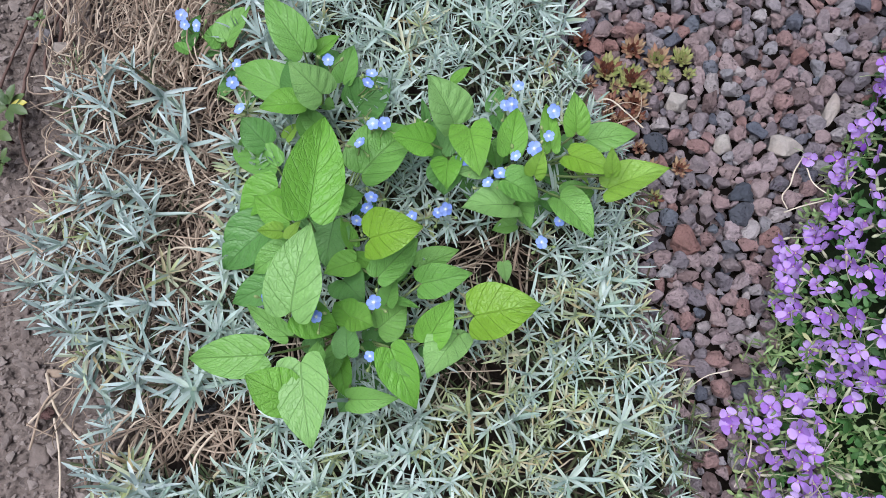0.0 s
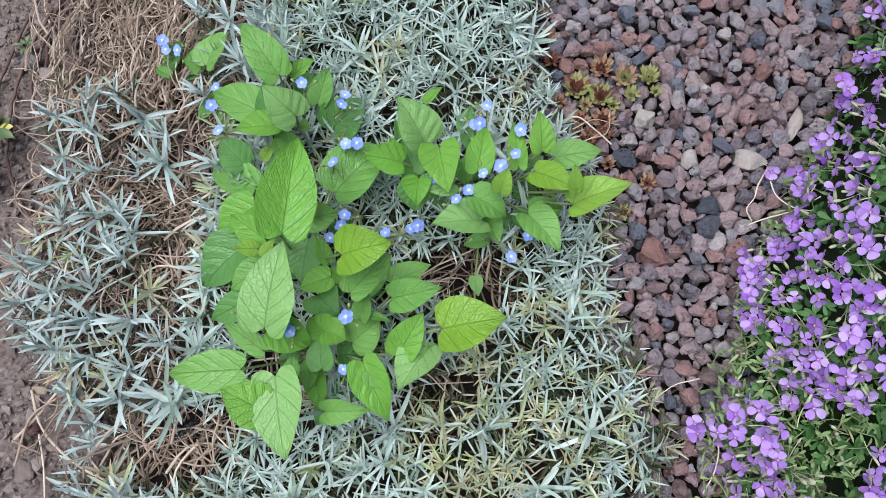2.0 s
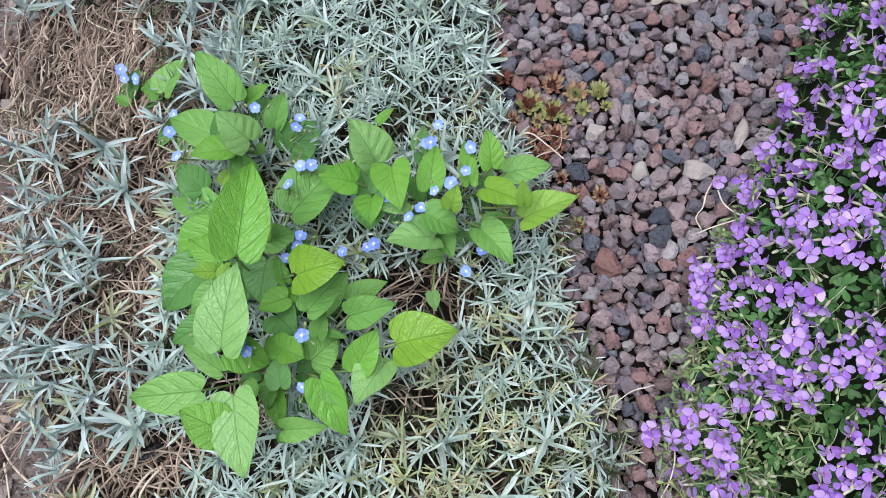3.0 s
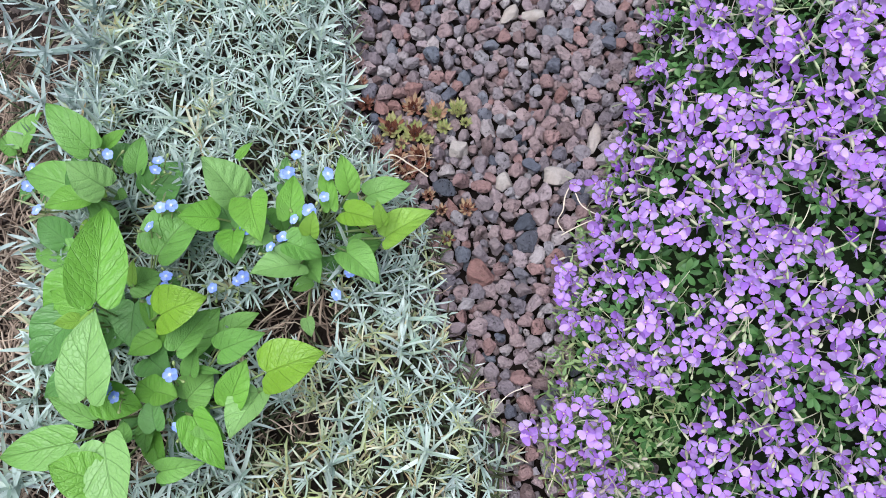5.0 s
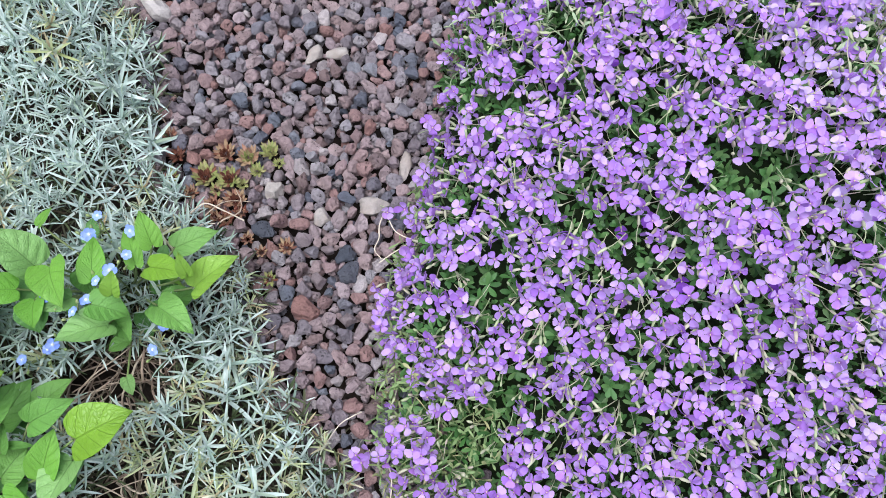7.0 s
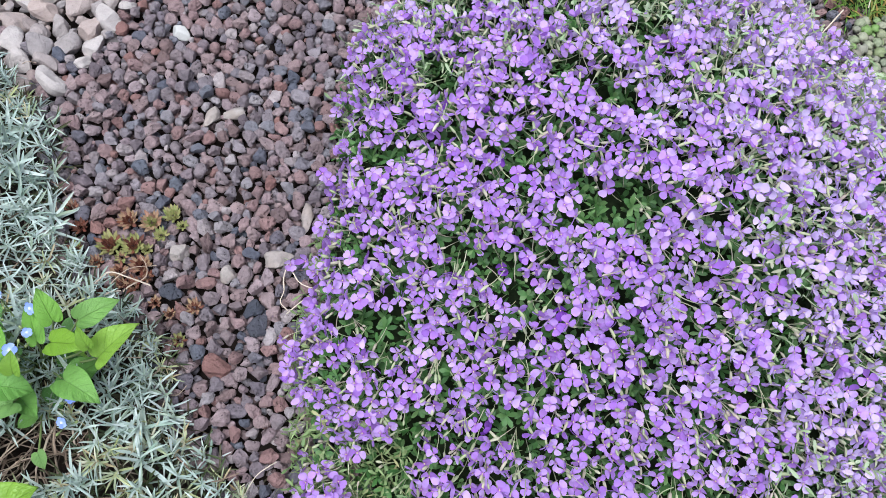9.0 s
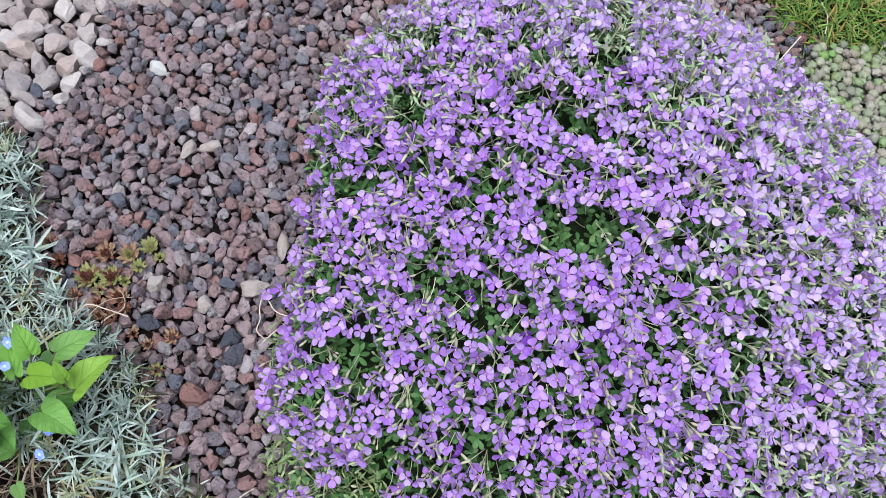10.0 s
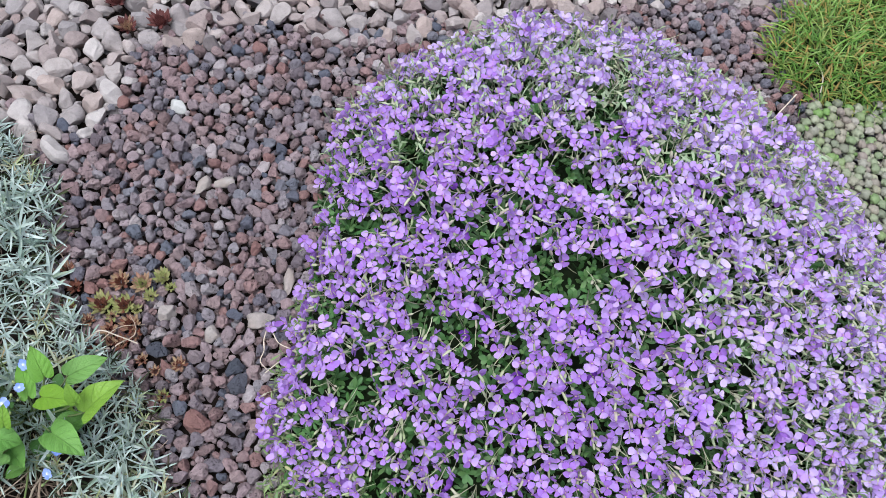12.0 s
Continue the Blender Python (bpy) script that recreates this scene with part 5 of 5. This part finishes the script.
twig("red-brown woody root lying on the soil", root_mat, [(-0.297, 0.16, 0.006), (-0.295, 0.093, 0.006), (-0.294, 0.063, 0.007), (-0.29, 0.033, 0.006), (-0.263, 0.0, 0.007), (-0.24, -0.038, 0.006), (-0.225, -0.066, 0.004)], 0.0015, 0.7, bumps=0.0004)
twig("red-brown woody root lying on the soil", root_mat, [(-0.30, 0.11, 0.005), (-0.305, 0.06, 0.006), (-0.302, 0.021, 0.006), (-0.291, -0.02, 0.006), (-0.269, -0.053, 0.006), (-0.243, -0.075, 0.004)], 0.0015, 0.7, bumps=0.0004)
twig("thin red-brown root on the soil", root_mat, [(-0.292, 0.075, 0.006), (-0.282, 0.05, 0.006), (-0.266, 0.033, 0.007), (-0.242, 0.019, 0.005)], 0.0014, 0.7, bumps=0.0003)
twig("thin red-brown root on the soil", root_mat, [(-0.318, 0.10, 0.004), (-0.32, 0.05, 0.005), (-0.322, -0.01, 0.004)], 0.0015, 0.7, bumps=0.0003)
twig("curled bleached stem on lava gravel", bleached_mat, [(0.283, 0.075, 0.022), (0.278, 0.062, 0.022), (0.277, 0.052, 0.02), (0.273, 0.043, 0.019), (0.278, 0.035, 0.018)], 0.0006, 0.7)
twig("thin bleached stem on lava gravel", bleached_mat, [(0.256, -0.084, 0.02), (0.25, -0.087, 0.025), (0.24, -0.092, 0.022), (0.23, -0.103, 0.016)], 0.0005, 0.6)
twig("bent pale dry stalk over the houseleeks", bleached_mat, [(0.118, 0.074, 0.016), (0.126, 0.078, 0.02), (0.141, 0.087, 0.026), (0.156, 0.081, 0.024), (0.171, 0.074, 0.018)], 0.0007, 0.8)
twig("short pale dry stalk", bleached_mat, [(0.133, 0.070, 0.018), (0.140, 0.072, 0.02), (0.148, 0.073, 0.018)], 0.0006, 0.8)
twig("short cut dry stem at the foot of the cushion", bleached_mat, [(0.281, 0.006, 0.018), (0.287, 0.007, 0.02), (0.298, 0.009, 0.026)], 0.0010, 0.9)
twig("thin pale stem at the foot of the cushion", bleached_mat, [(0.272, -0.12, 0.022), (0.275, -0.13, 0.02), (0.274, -0.144, 0.018), (0.270, -0.157, 0.014)], 0.0006, 0.7)
twig("dry stem at the foot of the cushion", bleached_mat, [(0.276, 0.032, 0.018), (0.286, 0.038, 0.02), (0.303, 0.045, 0.03), (0.315, 0.054, 0.04)], 0.0005, 0.8)
twig("dry stem at the foot of the cushion", bleached_mat, [(0.286, 0.066, 0.022), (0.291, 0.055, 0.024), (0.303, 0.047, 0.028), (0.318, 0.043, 0.04)], 0.0005, 0.8)
twig("dry stem at the foot of the cushion", bleached_mat, [(0.300, 0.035, 0.02), (0.306, 0.046, 0.026), (0.311, 0.062, 0.04)], 0.0005, 0.8)
twig("thin bleached stick on lava gravel", bleached_mat, [(0.885, 0.272, 0.022), (0.866, 0.258, 0.022), (0.845, 0.243, 0.016)], 0.0009, 0.7)
twig("thin bleached stick beside the grassy cushion", bleached_mat, [(0.922, 0.309, 0.03), (0.926, 0.292, 0.024), (0.921, 0.276, 0.016)], 0.0009, 0.7)
twig("dry stem lying on the soil", straw_mat, [(-0.204, -0.228, 0.010), (-0.192, -0.208, 0.012), (-0.179, -0.185, 0.016), (-0.165, -0.17, 0.02)], 0.0010, 0.8)
twig("dry stem lying on the soil", straw_mat, [(-0.197, -0.243, 0.009), (-0.194, -0.209, 0.015), (-0.174, -0.188, 0.018)], 0.0009, 0.8)
twig("long dry stem lying on the soil", straw_mat, [(-0.203, -0.191, 0.010), (-0.184, -0.214, 0.014), (-0.153, -0.23, 0.018), (-0.118, -0.237, 0.022), (-0.094, -0.235, 0.024)], 0.0011, 0.8)
twig("dry stem lying on the soil", straw_mat, [(-0.188, -0.219, 0.008), (-0.176, -0.24, 0.009), (-0.166, -0.268, 0.008), (-0.160, -0.30, 0.008)], 0.0008, 0.9)
twig("thin dry stem lying on the soil", straw_mat, [(-0.204, -0.227, 0.011), (-0.192, -0.229, 0.013), (-0.181, -0.231, 0.010)], 0.0007, 0.8)


def scrap(name, label, category, x, y, z, sx, sy, sz, heading, mat, cuts=6):
    ob = new(name, single(name, rock(rng, 3, cuts, 0.05), [mat]))
    ob.matrix_basis = pose(x, y, z, 4, -3, heading) @ Matrix.Diagonal((sx, sy, sz, 1))
    return tagged(ob, label, category)


scrap("seed_pod", "flat oval tan seed pod on the soil", "seed pod", -0.199, -0.19, 0.007, 0.0065, 0.0032, 0.0016, 8, straw_mat, 0)
scrap("flat_stone", "flat grey-brown stone half buried in soil", "stone", -0.194, -0.245, 0.001, 0.012, 0.010, 0.003, 20, crust_mat, 12)
scrap("pebble", "small angular white stone on the soil", "stone", -0.281, 0.051, 0.006, 0.007, 0.009, 0.005, 70, white_mat, 9)
scrap("pebble", "small grey stone on the soil", "stone", -0.302, 0.061, 0.005, 0.011, 0.007, 0.005, 30, pale_mat, 9)
scrap("pebble", "small reddish stone on the soil", "stone", -0.197, -0.217, 0.005, 0.006, 0.005, 0.004, 30, lava_mat, 9)
scrap("pebble", "small pinkish stone on the soil", "stone", -0.175, -0.287, 0.004, 0.007, 0.005, 0.004, 0, lava_mat, 9)

# blackened leaf in the dry stems
w_ = leaf_piece(0.017, 0.009, 1.3, 1.6, 2.0)
w_ = (w_[0] + 0.0011 * np.sin(w_[0][:, [1, 2, 0]] * 1900 + 1.0), *w_[1:])
ob = tagged(new("withered_leaf", single("withered_leaf", w_, [black_mat])), "blackened shrivelled leaf lying in dry stems", "leaf")
ob.matrix_basis = pose(-0.083, -0.194, 0.03, 10, 15, -50)

# ---- sprigs on the soil ----
wax_leaf = surface("waxy_leaf", [(0.06, 0.10, 0.036), (0.095, 0.135, 0.045)], 0.35, 0.2, 90, 0.2, 600, thin=0.15, gloss=0.5)
gold_leaf = surface("yellowed_leaf", [(0.50, 0.42, 0.07), (0.42, 0.40, 0.12)], 0.4, 0.2, 90, 0.2, 600, thin=0.15, gloss=0.5)


def spoon_leaf(length, width):
    t, u = np.linspace(0, 1, 9)[:, None], np.linspace(-1, 1, 5)[None, :]
    half = width / 2 * np.sin(np.pi * np.clip(0.06 + 0.94 * t ** 1.25, 0, 1)) ** 0.75
    z = 0.25 * np.abs(half * u) - 0.25 * length * (t - 0.3) ** 2
    return strip(np.stack(np.broadcast_arrays(half * u, length * t + 0 * u, z), -1))


spoon_meshes = {m.name: single("leaf", spoon_leaf(0.0165, 0.0072), [m]) for m in (wax_leaf, gold_leaf)}


def sprig(x, y, z, label, leaves):
    plant = tagged(new("evergreen_sprig"), label, "plant")
    plant.matrix_basis = pose(x, y, z)
    part("stem", single("stem", tube(bezier((x, y, 0.0), (x - 0.002, y, z * 0.6), (x, y, z), 5), 0.0014, 6), [root_mat]), plant, Matrix())
    for i, (heading, lift, size, mat) in enumerate(leaves):
        m = pose(x, y, z - 0.0015 * (i % 3), 0, 0, heading - 90) @ pose(0, 0.001, 0, lift, 0, 0) @ Matrix.Diagonal((size, size, size, 1))
        part("leaf", spoon_meshes[mat.name], plant, m)


sprig(-0.296, -0.008, 0.022, "green waxy-leaved sprig with a yellowed leaf on the soil",
      [(75, 30, 1.0, wax_leaf), (20, 15, 0.9, gold_leaf), (45, 25, 0.95, wax_leaf), (-10, 10, 1.1, wax_leaf), (-50, 20, 1.0, wax_leaf),
       (170, 20, 1.0, wax_leaf), (130, 35, 0.9, wax_leaf), (230, 15, 0.9, wax_leaf), (100, 60, 0.6, wax_leaf)])
sprig(-0.297, -0.030, 0.024, "green waxy-leaved sprig with red-edged leaves on the soil",
      [(-15, 15, 1.1, wax_leaf), (40, 30, 0.8, wax_leaf), (200, 20, 1.0, wax_leaf), (120, 25, 0.8, wax_leaf), (-80, 15, 0.9, wax_leaf)])
sprig(-0.290, -0.050, 0.016, "small dark green sprig on the soil",
      [(10, 30, 0.7, wax_leaf), (70, 30, 0.7, wax_leaf), (150, 25, 0.8, wax_leaf), (230, 20, 0.8, wax_leaf), (300, 25, 0.8, wax_leaf), (-20, 50, 0.5, wax_leaf)])
sprig(-0.308, 0.071, 0.010, "small grey-green seedling on the soil",
      [(20, 15, 0.45, wax_leaf), (80, 20, 0.5, wax_leaf), (140, 15, 0.45, wax_leaf), (200, 20, 0.5, wax_leaf), (270, 15, 0.45, wax_leaf), (330, 20, 0.5, wax_leaf), (50, 50, 0.3, wax_leaf)])
